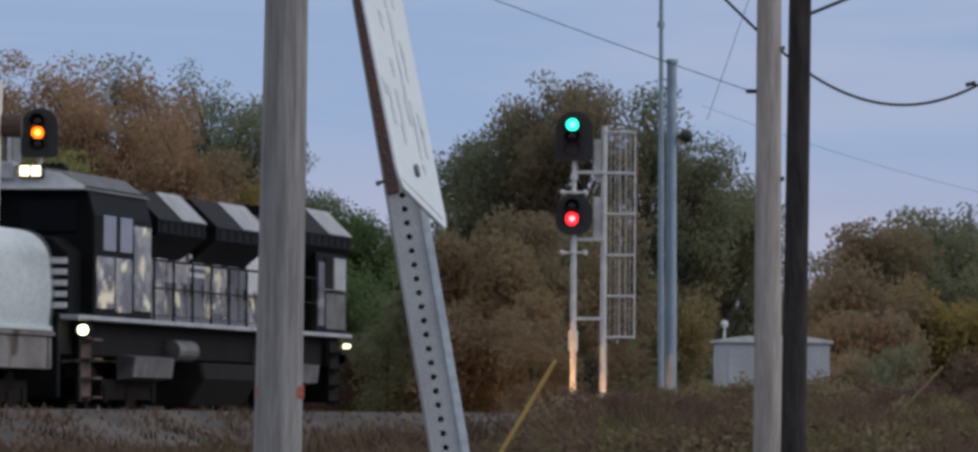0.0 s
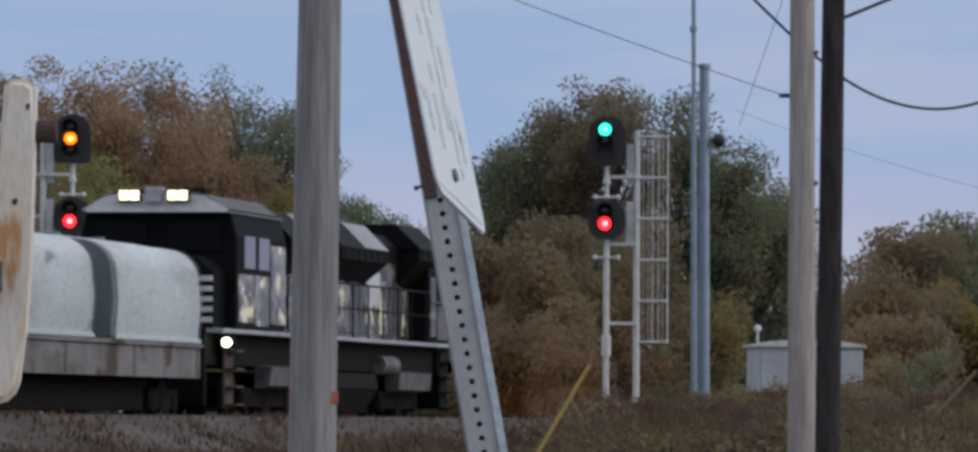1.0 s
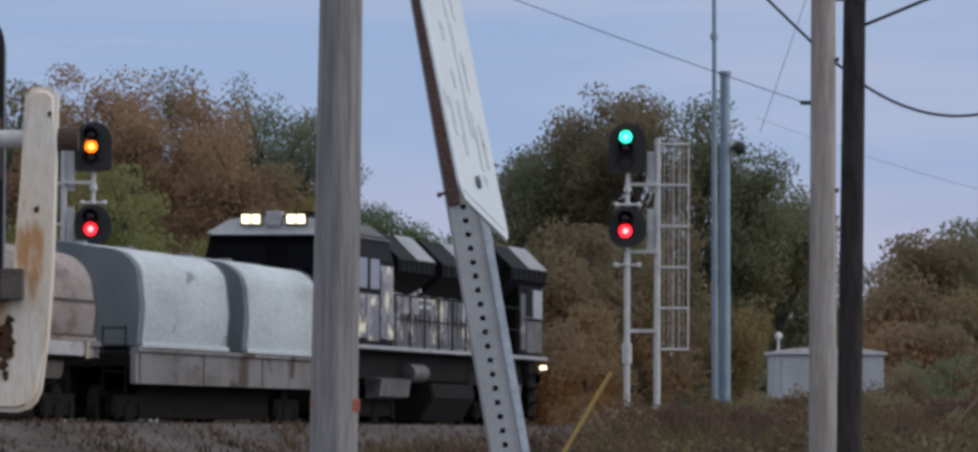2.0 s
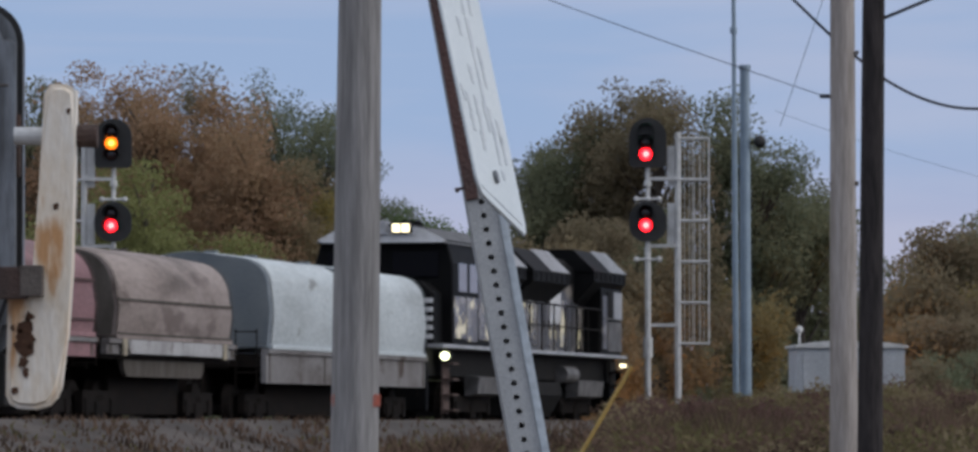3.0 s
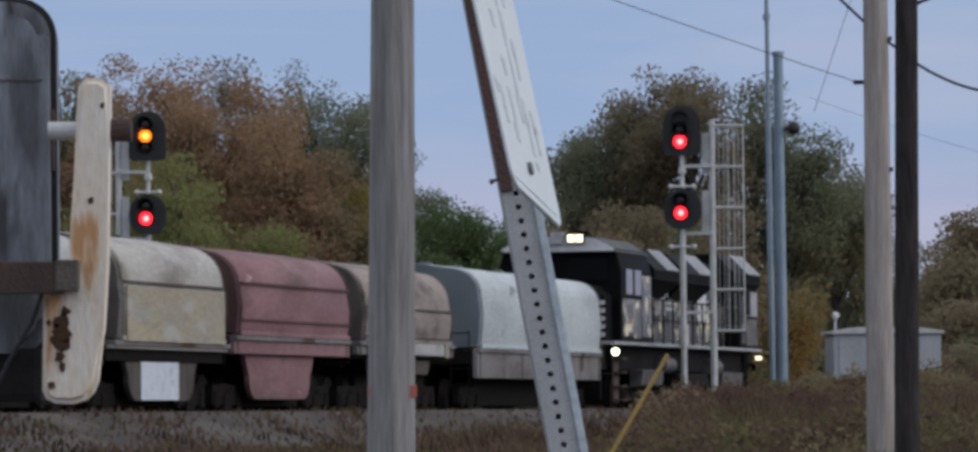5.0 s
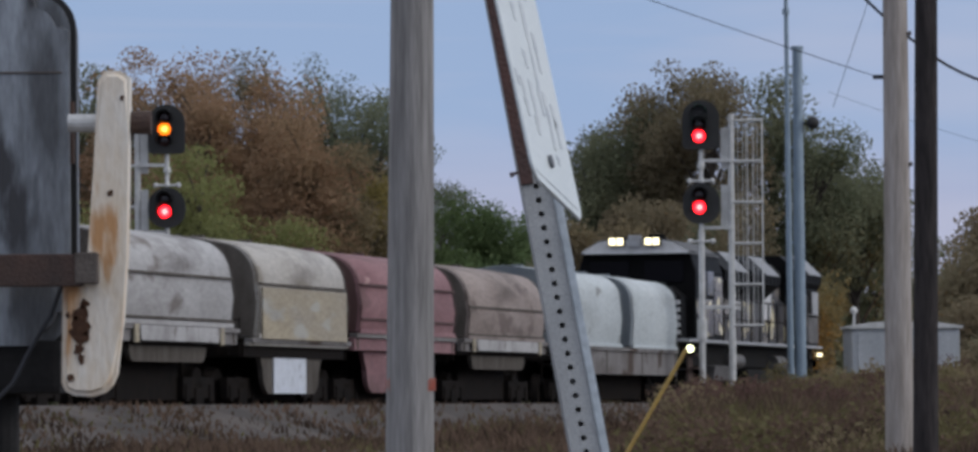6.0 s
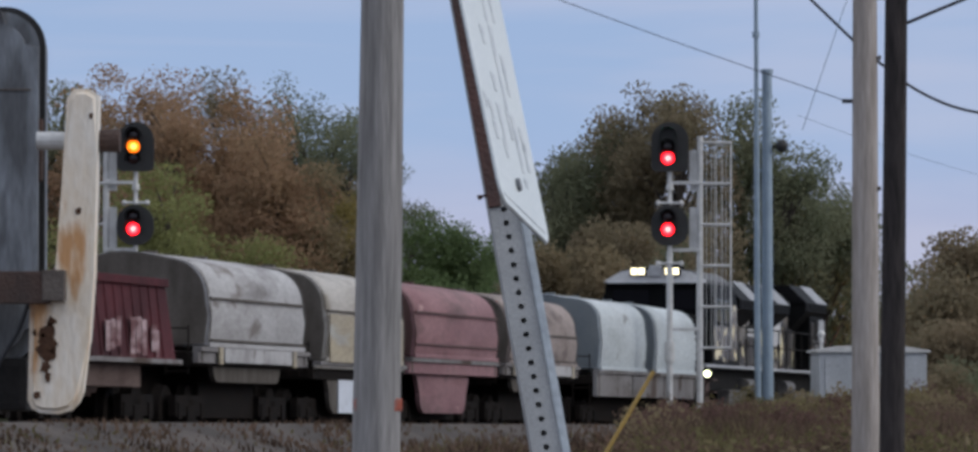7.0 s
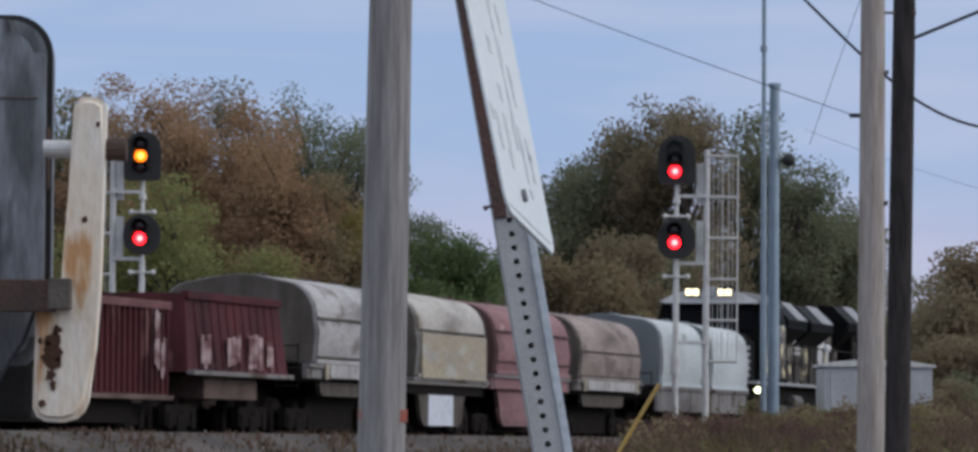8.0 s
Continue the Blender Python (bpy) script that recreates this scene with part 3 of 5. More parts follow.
for i, (x, y, h, r, leaf, label) in enumerate(TREES):
    sparse = leaf == "leaf_grey"
    low = 0.06 if h < 9 else 0.22
    tree(x, y, h, r, leaf, label, 100 + i, low=low, clumps=int((72 if sparse else 120) * (0.5 + r / 5)), per=120 if sparse else 130,
         spread=0.40 if sparse else 0.42, size=0.072 if sparse else 0.085)
BUSHES = [(7.6, 172, 2.2, 1.5), (9.6, 176, 2.6, 1.6), (11.6, 174, 2.4, 1.5), (13.6, 180, 3.0, 1.8), (4.4, 162, 1.6, 1.0), (6.0, 161, 1.9, 1.3), (2.6, 143, 1.0, .8), (1.4, 138, .9, .8), (4.0, 140, 1.1, 1.0),
          (-1.2, 196, 4.2, 1.9), (-6.4, 206, 4.4, 1.9), (-8.6, 208, 4.0, 1.9), (-11.5, 208, 4.4, 2.0), (-14.5, 205, 4.2, 2.0), (-20.5, 203, 4.5, 2.2), (0.4, 205, 4.0, 1.6)]
for i, (x, y, h, r) in enumerate(BUSHES):
    tree(x, y, h, r, ("leaf_brown", "leaf_dark", "weeds_brown")[i % 3], "low tangled bush with brown and green leaves", 300 + i, low=-0.1, clumps=60, per=110,
         spread=0.3, size=0.075, name="bush")

VERGE = random.Random(21)
for i in range(104):
    y = VERGE.uniform(84, 150) if i < 60 else VERGE.uniform(128, 151)
    x = VERGE.uniform(0.0, 0.078) * y - 0.6
    if (x < 1.3 and y > 120) or (1.8 < x < 3.0 and y > 148.5) or (3.5 < x < 6.8 and y > 150.4) or (abs(x - 2.5) < 0.5 and y < 90):
        continue
    kind_ = VERGE.choice(("leaf_plum", "leaf_olive", "leaf_olive", "weeds_green", "leaf_plum", "leaf_plum", "leaf_tan"))
    tree(x, y, VERGE.uniform(.6, 1.05) * (1.25 if x > 3.2 and y > 138 else 1.1 if y > 115 else 1.0), VERGE.uniform(.45, 1.0), kind_,
         {"leaf_plum": "low bush with dull purple brown leaves", "leaf_olive": "low olive gold bush on the verge", "weeds_green": "low green bush on the verge",
          "leaf_tan": "low tan withered bush on the verge"}[kind_], 500 + i, low=-0.15, clumps=34, per=70, spread=0.16, size=0.042, name="bush")

# a fringe of taller brush before the shed and behind the masts
for i in range(26):
    y = VERGE.uniform(126, 139) if i < 17 else VERGE.uniform(149.5, 153)
    x = (3.2 + 4.2 * i / 16) / 152 * y if i < 17 else VERGE.uniform(1.2, 3.2)
    kind_ = ("leaf_plum", "leaf_tan", "leaf_plum", "leaf_olive")[i % 4]
    tree(x, y, VERGE.uniform(.85, 1.4), VERGE.uniform(.4, .75), kind_,
         {"leaf_plum": "straggling purple brown brush on the verge", "leaf_olive": "straggling olive brush on the verge", "leaf_tan": "straggling tan brush on the verge"}[kind_],
         700 + i, low=-0.15, clumps=26, per=60, spread=0.17, size=0.045, name="bush")


def far_woods():
    rng = np.random.default_rng(77)
    cs = []
    for _ in range(1500):
        x = rng.uniform(-42, 40)
        y = rng.uniform(285, 310)
        d = x - (T0[0] + (y - T0[1]) * ST / CT)
        if abs(d) < 3:
            continue
        cs.append((x, y, 1 + rng.uniform(0, 1) * (6.2 + 1.6 * noise.noise((x * 0.16, 0.5, 0)))))
    v, f = leaf_mesh(rng, cs, 0.8, 45, 0.28)
    tagged(mesh_from("far_woods", v, f, M["leaf_dark"]), "distant dark woods closing the view", "woods", kind="stuff")


far_woods()


# ---- the train ----
def rounded_plate(bm, x0, x1, z0, z1, y0, y1, r, n=6):
    pts = []
    for cx, cz, a0 in ((x1 - r, z1 - r, 0), (x0 + r, z1 - r, 90), (x0 + r, z0 + r, 180), (x1 - r, z0 + r, 270)):
        for i in range(n + 1):
            a = radians(a0 + 90 * i / n)
            pts.append((cx + r * math.cos(a), cz + r * math.sin(a)))
    return prism(bm, pts, y0, y1)


CARS = []      # (thing, its place along the train)
WHEELS = []


def axle(parent, y, r=0.46):
    bm = bmesh.new()
    for s in (-1, 1):
        tube(bm, (s * 0.69, 0, 0), (s * 0.82, 0, 0), r, r, 20)
        tube(bm, (s * 0.66, 0, 0), (s * 0.69, 0, 0), r + .03, r + .03, 20)
        tube(bm, (s * 0.82, 0, 0), (s * 0.86, 0, 0), r * .45, r * .35, 12)
    tube(bm, (-0.7, 0, 0), (0.7, 0, 0), 0.08, 0.08, 8)
    for k in range(6):
        a = k * math.pi / 3
        box(bm, 0.82, 0.832, r * .6 * math.cos(a) - .03, r * .6 * math.cos(a) + .03, r * .6 * math.sin(a) - .03, r * .6 * math.sin(a) + .03)
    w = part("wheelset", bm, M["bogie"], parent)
    w.location = (0, y, r)
    WHEELS.append((w, y, r))


def truck(parent, y, half=0.9, n=2, r=0.46):
    bm = bmesh.new()
    for s in (-1, 1):
        prism(bm, [(s * 0.92, r + .28), (s * 1.06, r + .28), (s * 1.06, r - .08), (s * 0.92, r - .08)], y - half - .25, y + half + .25)
        box(bm, s * 0.99 - .1, s * 0.99 + .1, y - .3, y + .3, r - .22, r + .1, 0.03)
        for k in range(n):
            yy = y - half + 2 * half * k / (n - 1)
            box(bm, s * 1.0 - .09, s * 1.0 + .09, yy - .14, yy + .14, r - .14, r + .16, 0.03)
        for dy in (-.14, 0, .14):
            tube(bm, (s * 1.02, y + dy, r - .16), (s * 1.02, y + dy, r + .2), 0.055, 0.055, 8)
    box(bm, -1.0, 1.0, y - .2, y + .2, r - .02, r + .3)
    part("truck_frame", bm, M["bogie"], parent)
    for k in range(n):
        axle(parent, y - half + 2 * half * k / (n - 1), r)


def rail_thing(name, label, category, place, group=""):
    ob = thing(name, label, category, pose(*along(place, 0, RAIL), 0, 0, YAW), group)
    CARS.append((ob, place))
    return ob


def coupler(parent, y, d):
    bm = bmesh.new()
    box(bm, -.1, .1, min(y, y + d), max(y, y + d), .78, .98, 0.03)
    box(bm, -.16, .16, y + d - .1, y + d + .1, .74, 1.02, 0.04)
    part("coupler", bm, M["bogie"], parent)


def hood_outline(z0, z1, half=1.5, shoulder=0.82, bulge=0.05):
    """Near upright sides, a tight rounded shoulder and a gently crowned top."""
    zs = z1 - shoulder
    pts = [(half - .02, z0), (half, z0 + .05), (half + bulge, (z0 + zs) / 2 + .1), (half, zs)]
    for i in range(1, 9):
        a = i / 8 * radians(78)
        pts.append((half - .62 + .62 * math.cos(a), zs + shoulder * 0.82 * math.sin(a)))
    pts += [(half * 0.36, z1 - .07), (half * 0.18, z1 - .02), (0, z1)]
    return pts + [(-x, z) for x, z in pts[-2::-1]]


def coil_hood(parent, y0, y1, z0, z1, side, end, label, folds=(0.5,), ribs=True, shoulder=.82):
    bm = bmesh.new()
    # end faces get a darker material, their shade put into the colour
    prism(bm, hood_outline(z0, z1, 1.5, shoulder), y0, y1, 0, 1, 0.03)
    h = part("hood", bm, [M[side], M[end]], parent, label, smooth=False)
    for p in h.data.polygons:
        p.use_smooth = abs(p.normal.y) < 0.3
    for s in (-1, 1):
        for f in folds:
            z = z0 + (z1 - z0) * f
            bm = bmesh.new()
            box(bm, s * 1.54 - .018, s * 1.54 + .018, y0 + .1, y1 - .1, z - .022, z + .022, .006)
            part("fold_seam", bm, M[end], h)
        bm = bmesh.new()
        box(bm, s * 1.52 - .03, s * 1.52 + .03, y0 + .02, y1 - .02, z0 - .02, z0 + .06, .012)
        part("bottom_rail", bm, M[side], h)
    if ribs:
        for y in (y0 + .03, y1 - .03):
            bm = bmesh.new()
            o = hood_outline(z0 - .01, z1 + .02, 1.525, shoulder)
            rows = [[bm.verts.new((x, yy, z)) for x, z in o] for yy in (y - .035, y + .035)]
            for i in range(len(o) - 1):
                bm.faces.new((rows[0][i], rows[0][i + 1], rows[1][i + 1], rows[1][i]))
            bmesh.ops.solidify(bm, geom=list(bm.faces), thickness=-0.02)
            part("rim", bm, M[end], h)
    for y in (y0 + (y1 - y0) * .25, y0 + (y1 - y0) * .75):
        bm = bmesh.new()
        box(bm, -.12, .12, y - .1, y + .1, z1 - .02, z1 + .05, .015)
        part("lifting_lug", bm, M[end], h)
    return h


def coil_car(place, hoods, z0, z1, sill_z, side_mat, belly, label, y_ends, shoulder=.82, sill_panel=None):
    """hoods: (near end, far end, side paint, darkened end colour, label), along the train; the car's origin is at its
    middle.
    """
    car = rail_thing("coil_car", label, "rail car", place, "covered coil cars of the train")
    a, b = y_ends
    for s in (-1, 1):
        bm = bmesh.new()
        box(bm, s * 1.42 - .05, s * 1.42 + .05, a, b, sill_z, z0 - .08, .012)
        part("side_sill", bm, M[side_mat], car)
        bm = bmesh.new()
        box(bm, s * 1.45 - .08, s * 1.45 + .08, a, b, z0 - .10, z0 - .02, .012)
        part("sill_flange", bm, M["sill_grey"], car, "dirty grey sill flange")
        n = max(int((b - a) / 3.4), 2)
        for k in range(n):
            y = a + .25 + (b - a - .5) * k / (n - 1)
            bm = bmesh.new()
            box(bm, s * 1.475 - .01, s * 1.475 + .01, y - .05, y + .05, sill_z + .02, z0 - .11, .006)
            part("sill_rib", bm, M["dirt_and_shade"], car)
        if sill_panel:
            bm = bmesh.new()
            rounded_plate(bm, sill_panel[0], sill_panel[1], sill_z + .02, z0 - .03, -.012, .012, .08)
            sp = part("sill_panel", bm, M["hood_chalk"], car, "paler rounded sill panel")
            sp.matrix_local = pose(s * 1.545, 0, 0, 0, 0, 90)
            for y in (sill_panel[0] - .25, sill_panel[1] + .25):
                bm = bmesh.new()
                box(bm, s * 1.54 - .02, s * 1.54 + .02, y - .12, y + .12, sill_z - .02, z0 - .02, .01)
                part("stake_bracket", bm, M["ochre"], car, "yellowed steel bracket")
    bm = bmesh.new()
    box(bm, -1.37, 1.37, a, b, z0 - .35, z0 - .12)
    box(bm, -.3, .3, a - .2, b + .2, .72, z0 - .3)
    # extra dark block, added to fill the shade under the car
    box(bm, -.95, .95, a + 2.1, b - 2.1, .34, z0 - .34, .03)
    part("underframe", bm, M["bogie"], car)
    for y0, y1, sm, em, lab, folds in hoods:
        coil_hood(car, y0, y1, z0, z1, sm, em, lab, folds, shoulder=shoulder)
    if belly:
        y0, y1, zb, mat = belly
        for s in (-1, 1):
            bm = bmesh.new()
            r = min(.42, (sill_z - zb) * .8)
            v = [(y0, sill_z + .01), (y1, sill_z + .01)]
            v += [(y1 - .35 - 1.2 * r * (1 - math.cos(k * math.pi / 10)), zb + r * (1 - math.sin(k * math.pi / 10))) for k in range(6)]
            v += [(y0 + .35 + 1.2 * r * (1 - math.sin(k * math.pi / 10)), zb + r * (1 - math.cos(k * math.pi / 10))) for k in range(6)]
            f = [bm.verts.new((s * 1.24, y, z)) for y, z in v]
            g = [bm.verts.new((s * 1.33, y, z)) for y, z in v]
            bm.faces.new(f), bm.faces.new(g)
            for i in range(len(v)):
                j = (i + 1) % len(v)
                bm.faces.new((f[i], f[j], g[j], g[i]))
            part("side_belly", bm, M[mat], car)
    for y in (a + 1.1, b - 1.1):
        truck(car, y, 0.82)
    for y, d in ((a, -.45), (b, .45)):
        coupler(car, y, d)
    for y in (a - .05, b + .05):
        for s in (-1, 1):
            bm = bmesh.new()
            for x in (s * .9, s * 1.3):
                tube(bm, (x, y, sill_z - .2), (x, y, z0 + .35), .015, .015, 6)
            for z in (sill_z - .15, sill_z + .2, z0 + .3):
                tube(bm, (s * .9, y, z), (s * 1.3, y, z), .015, .015, 6)
            part("grab_ladder", bm, M["bogie"], car)
    return car


def build_cars():
    c = -11.1
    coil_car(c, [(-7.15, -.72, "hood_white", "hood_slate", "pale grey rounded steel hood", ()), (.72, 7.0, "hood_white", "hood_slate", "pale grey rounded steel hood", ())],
             1.58, 3.38, .93, "sill_grey", None, "coil car with two pale grey hoods and a dirty grey sill", (-7.3, 7.25), shoulder=.66)
    c = -25.5
    coil_car(c, [(-4.1, 4.1, "hood_tan", "dirt_and_shade", "dusty tan steel hood with stains", (.40, .04))], 1.62, 3.22, 1.34, "sill_grey",
             (-3.2, 3.2, .98, "dirt_and_shade"), "coil car with a stained tan hood", (-4.5, 4.6), sill_panel=(-3.3, 3.3))
    c = -35.3
    coil_car(c, [(-4.4, 4.35, "hood_pink", "hood_maroon", "faded pink red steel hood", (.56, .16))], 1.62, 3.24, 1.28, "hood_pink",
             (-3.3, 2.2, .48, "hood_pink"), "coil car with a faded pink red hood", (-4.6, 4.6))
    c = -44.3
    car = coil_car(c, [(-3.5, 3.5, "hood_cream", "dirt_and_shade", "cream and ochre weathered steel hood", (.52,))], 1.45, 3.26, 1.3, "hood_cream",
                   (-2.7, 2.4, .45, "dirt_and_shade"), "coil car with a weathered cream and ochre hood", (-3.9, 3.9))
    for s in (-1, 1):
        bm = bmesh.new()
        box(bm, s * 1.565 - .012, s * 1.565 + .012, -3.3, 3.3, 1.42, 2.33, .008)
        part("lower_panel", bm, M["ochre"], car, "weathered ochre lower panel")
    bm = bmesh.new()
    box(bm, 1.335, 1.355, -1.6, .9, .46, 1.26)
    part("notice_sheet", bm, M["sheet_white"], car, "white placard on the side")
    c = -53.3
    coil_car(c, [(-3.7, 3.7, "hood_chalk", "dirt_and_shade", "chalky grey white steel hood", (.5, .06))], 1.6, 3.26, 1.3, "sill_grey",
             (-2.9, 2.9, .98, "dirt_and_shade"), "coil car with a chalky grey white hood", (-4.2, 4.2), sill_panel=(-2.6, 2.6))
    # dark red cars at the end of what is seen
    for place, a, b, z0, z1, taper, lab in ((-62.6, -3.9, 3.6, 1.3, 2.66, .75, "dark red open car with sloping ends and chalk marks"),
                                            (-74.3, -6.6, 6.4, .85, 2.42, .05, "dark red ribbed gondola car")):
        car = rail_thing("gondola_car", lab, "rail car", place, "dark red cars of the train")
        bm = bmesh.new()
        v0 = [(-1.45, a), (1.45, a), (1.45, b), (-1.45, b)]
        lowr = [bm.verts.new((x, y, z0)) for x, y in v0]
        uppr = [bm.verts.new((x * (1 - .13 * taper), y + (taper if y < 0 else -taper) * .35, z1)) for x, y in v0]
        for i in range(4):
            bm.faces.new((lowr[i], lowr[(i + 1) % 4], uppr[(i + 1) % 4], uppr[i]))
        bm.faces.new(lowr[::-1])
        bm.faces.new(uppr)
        part("body", bm, M["car_red"], car)
        n = int((b - a - 2 * taper) / (.55 if taper > .5 else .36))
        for k in range(n + 1):
            y = a + taper + .1 + (b - a - 2 * taper - .2) * k / n
            for s in (-1, 1):
                bm = bmesh.new()
                if taper > .5:
                    for i, (zz, xx) in enumerate(((z0 + .06, 1.44), (z1 - .05, 1.30))):
                        ring = [bm.verts.new((s * (xx + dx), y + dy, zz)) for dx, dy in ((-.03, -.04), (.03, -.04), (.03, .04), (-.03, .04))]
                        if i:
                            for q in range(4):
                                bm.faces.new((low_ring[q], low_ring[(q + 1) % 4], ring[(q + 1) % 4], ring[q]))
                            bm.faces.new(ring)
                        low_ring = ring
                else:
                    box(bm, s * 1.465 - .03, s * 1.465 + .03, y - .04, y + .04, z0 + .06, z1 - .08, .01)
                part("rib", bm, M["car_red"], car)
        bm = bmesh.new()
        for s in (-1, 1):
            xc = 1.46 - .19 * taper
            box(bm, s * xc - .07, s * xc + .07, a + .35 * taper, b - .35 * taper, z1 - .1, z1 + .04, .015)
        part("top_chord", bm, M["car_red" if taper > .5 else "red_dust"], car, "dusty faded red top edge")
        for s in (-1, 1):
            bm = bmesh.new()
            box(bm, s * 1.50 - .07, s * 1.50 + .07, a, b, z0 - .05, z0 + .03, .015)
            part("side_sill", bm, M["sill_grey" if taper > .5 else "rust_lip"], car, "dirty worn sill edge")
        bm = bmesh.new()
        box(bm, -1.3, 1.3, a + 1.8, b - 1.8, z0 - .45, z0 - .05, .03)
        box(bm, -.3, .3, a - .3, b + .3, .7, z0)
        part("underframe", bm, M["rust_lip"] if taper > .5 else M["bogie"], car)
        rng = random.Random(int(-place))
        marks = [(-3.0, .7, .1, .5), (-1.1, 1.0, .16, .5), (.5, 1.1, .12, .6), (1.9, .5, .1, .45)] if taper > .5 else [(5.3, .35, .5, .95), (5.75, .25, .35, .6)]
        for y, w, up, hgt in marks:
            for k in range(3):
                dz = rng.uniform(-.06, .06)
                bm = bmesh.new()
                xm = 1.51 - (.045 if taper > .5 else 0)
                box(bm, xm - .002, xm + .002, y + w * k / 3, y + w * (k + .85) / 3, z0 + up + dz, z0 + up + hgt + dz)
                part("chalk_mark", bm, M["chalk_mark"], car, "pale chalk marks")
        for y in (a + 1.1, b - 1.1):
            truck(car, y, 0.82)
        for y, d in ((a, -.45), (b, .45)):
            coupler(car, y, d)
        if taper < .5:
            bm = bmesh.new()
            prism(bm, [(-.9, z1 + .01), (.95, z1 + .01), (.75, z1 + .16), (.2, z1 + .24), (-.6, z1 + .22)], a + 1.2, a + 6.2, 0, 0, .05)
            part("load_cover", bm, M["sheet_white"], car, "white sheet over the load")
    # the pale round hood that follows
    coil_car(-86.5, [(-4.2, 4.2, "hood_white", "dirt_and_shade", "pale grey steel hood", (.45,))], 1.6, 3.2, 1.0, "sill_grey", None, "coil car with a pale grey hood", (-4.4, 4.5))


def build_locomotive():
    lo = rail_thing("locomotive", "black diesel locomotive with white nose stripes and lit lamps", "locomotive", 0.0)
    B, S = M["loco_black"], M["loco_side"]
    bm = bmesh.new()
    box(bm, -1.52, 1.52, -2.2, 20.9, 1.79, 1.87, .015)
    part("walkway", bm, M["loco_roof"], lo, "grey walkway edge")
    bm = bmesh.new()
    box(bm, -1.15, 1.15, -2.2, 20.9, 1.2, 1.787, .02)
    part("frame", bm, M["loco_grime"], lo)
    for y0, y1 in ((-2.4, -2.18), (20.85, 21.1)):
        bm = bmesh.new()
        box(bm, -1.2, 1.2, y0, y1, .45, 1.9, .05)
        part("pilot", bm, M["loco_black"], lo)
    for y in (-.9, 19.9):
        for x in (-1, 1):
            bm = bmesh.new()
            for k in range(4):
                box(bm, x * 1.42 - .12, x * 1.42 + .12, y - .3, y + .3, .45 + k * .33, .49 + k * .33, .008)
            box(bm, x * 1.3 - .02, x * 1.3 + .02, y - .34, y + .34, .4, 1.72)
            part("steps", bm, M["rust_lip" if y < 0 else "loco_grime"], lo)
    # nose and cab
    bm = bmesh.new()
    prism(bm, [(-1.28, 1.87), (1.28, 1.87), (1.28, 2.95), (1.0, 3.2), (-1.0, 3.2), (-1.28, 2.95)], -2.05, -.8, 0, 0, .04)
    nose = part("nose", bm, B, lo)
    for k in range(5):
        z = 1.98 + k * .19
        bm = bmesh.new()
        box(bm, -1.26, 1.26, -2.062, -1.75, z, z + .1, .01)
        part("stripe", bm, M["loco_white"], nose, "white painted stripe")
    bm = bmesh.new()
    prism(bm, [(-1.5, 1.87), (1.5, 1.87), (1.5, 3.6), (1.36, 4.1), (-1.36, 4.1), (-1.5, 3.6)], -1.1, 3.1, 0, 0, .02)
    cab = part("cab", bm, B, lo)
    bm = bmesh.new()
    prism(bm, [(-1.42, 4.02), (1.42, 4.02), (1.38, 4.06), (.95, 4.36), (.6, 4.42), (-.6, 4.42), (-.95, 4.36), (-1.38, 4.06)], -1.35, 3.3, 0, 0, .03)
    part("cab_roof", bm, M["roof_dark"], cab, "dull dark grey cab roof")
    bm = bmesh.new()
    box(bm, -1.3, 1.36, -1.42, -1.36, 4.03, 4.09, .01)
    part("roof_edge", bm, M["loco_white"], cab, "pale roof edge")
    bm = bmesh.new()
    prism(bm, [(-1.40, 4.07), (1.40, 4.07), (1.34, 4.11), (.93, 4.33), (.6, 4.38), (-.6, 4.38), (-.93, 4.33), (-1.34, 4.11)], -1.40, -1.352)
    part("roof_fascia", bm, M["loco_white"], cab, "pale grey front of the cab roof")
    for x in (-.7, .7):
        bm = bmesh.new()
        box(bm, x - .5, x + .5, -1.14, -1.09, 3.3, 3.85, .02)
        part("windscreen", bm, M["glass"], cab)
    for y0, y1 in ((-.5, .4), (.7, 1.6)):
        for s in (-1, 1):
            bm = bmesh.new()
            box(bm, s * 1.5 - .02, s * 1.5 + .02, y0, y1, 3.0, 3.62, .015)
            part("side_window", bm, M["cab_pane"], cab)
    for s in (-1, 1):
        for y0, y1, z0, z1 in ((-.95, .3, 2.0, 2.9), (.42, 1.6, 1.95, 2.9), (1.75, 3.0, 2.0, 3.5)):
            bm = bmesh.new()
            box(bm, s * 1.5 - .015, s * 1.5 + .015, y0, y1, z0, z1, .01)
            part("cab_panel", bm, M["loco_painted_glints"], cab, "glossy side panel with painted cream glints")
    bm = bmesh.new()
    box(bm, -.16, .16, -1.5, -1.2, 4.2, 4.5, .04)
    part("headlight_box", bm, M["loco_roof"], cab)
    for x in (-.46, .46):
        bm = bmesh.new()
        box(bm, x - .22, x + .22, -1.5, -1.32, 4.22, 4.46, .03)
        nb = part("number_board", bm, M["loco_black"], cab)
        for dx in (-.1, .1):
            bm = bmesh.new()
            box(bm, x + dx - .085, x + dx + .085, -1.518, -1.5, 4.25, 4.43, .008)
            part("lit_panel", bm, M["lamp_warm"], nb, "warm white glowing panel")
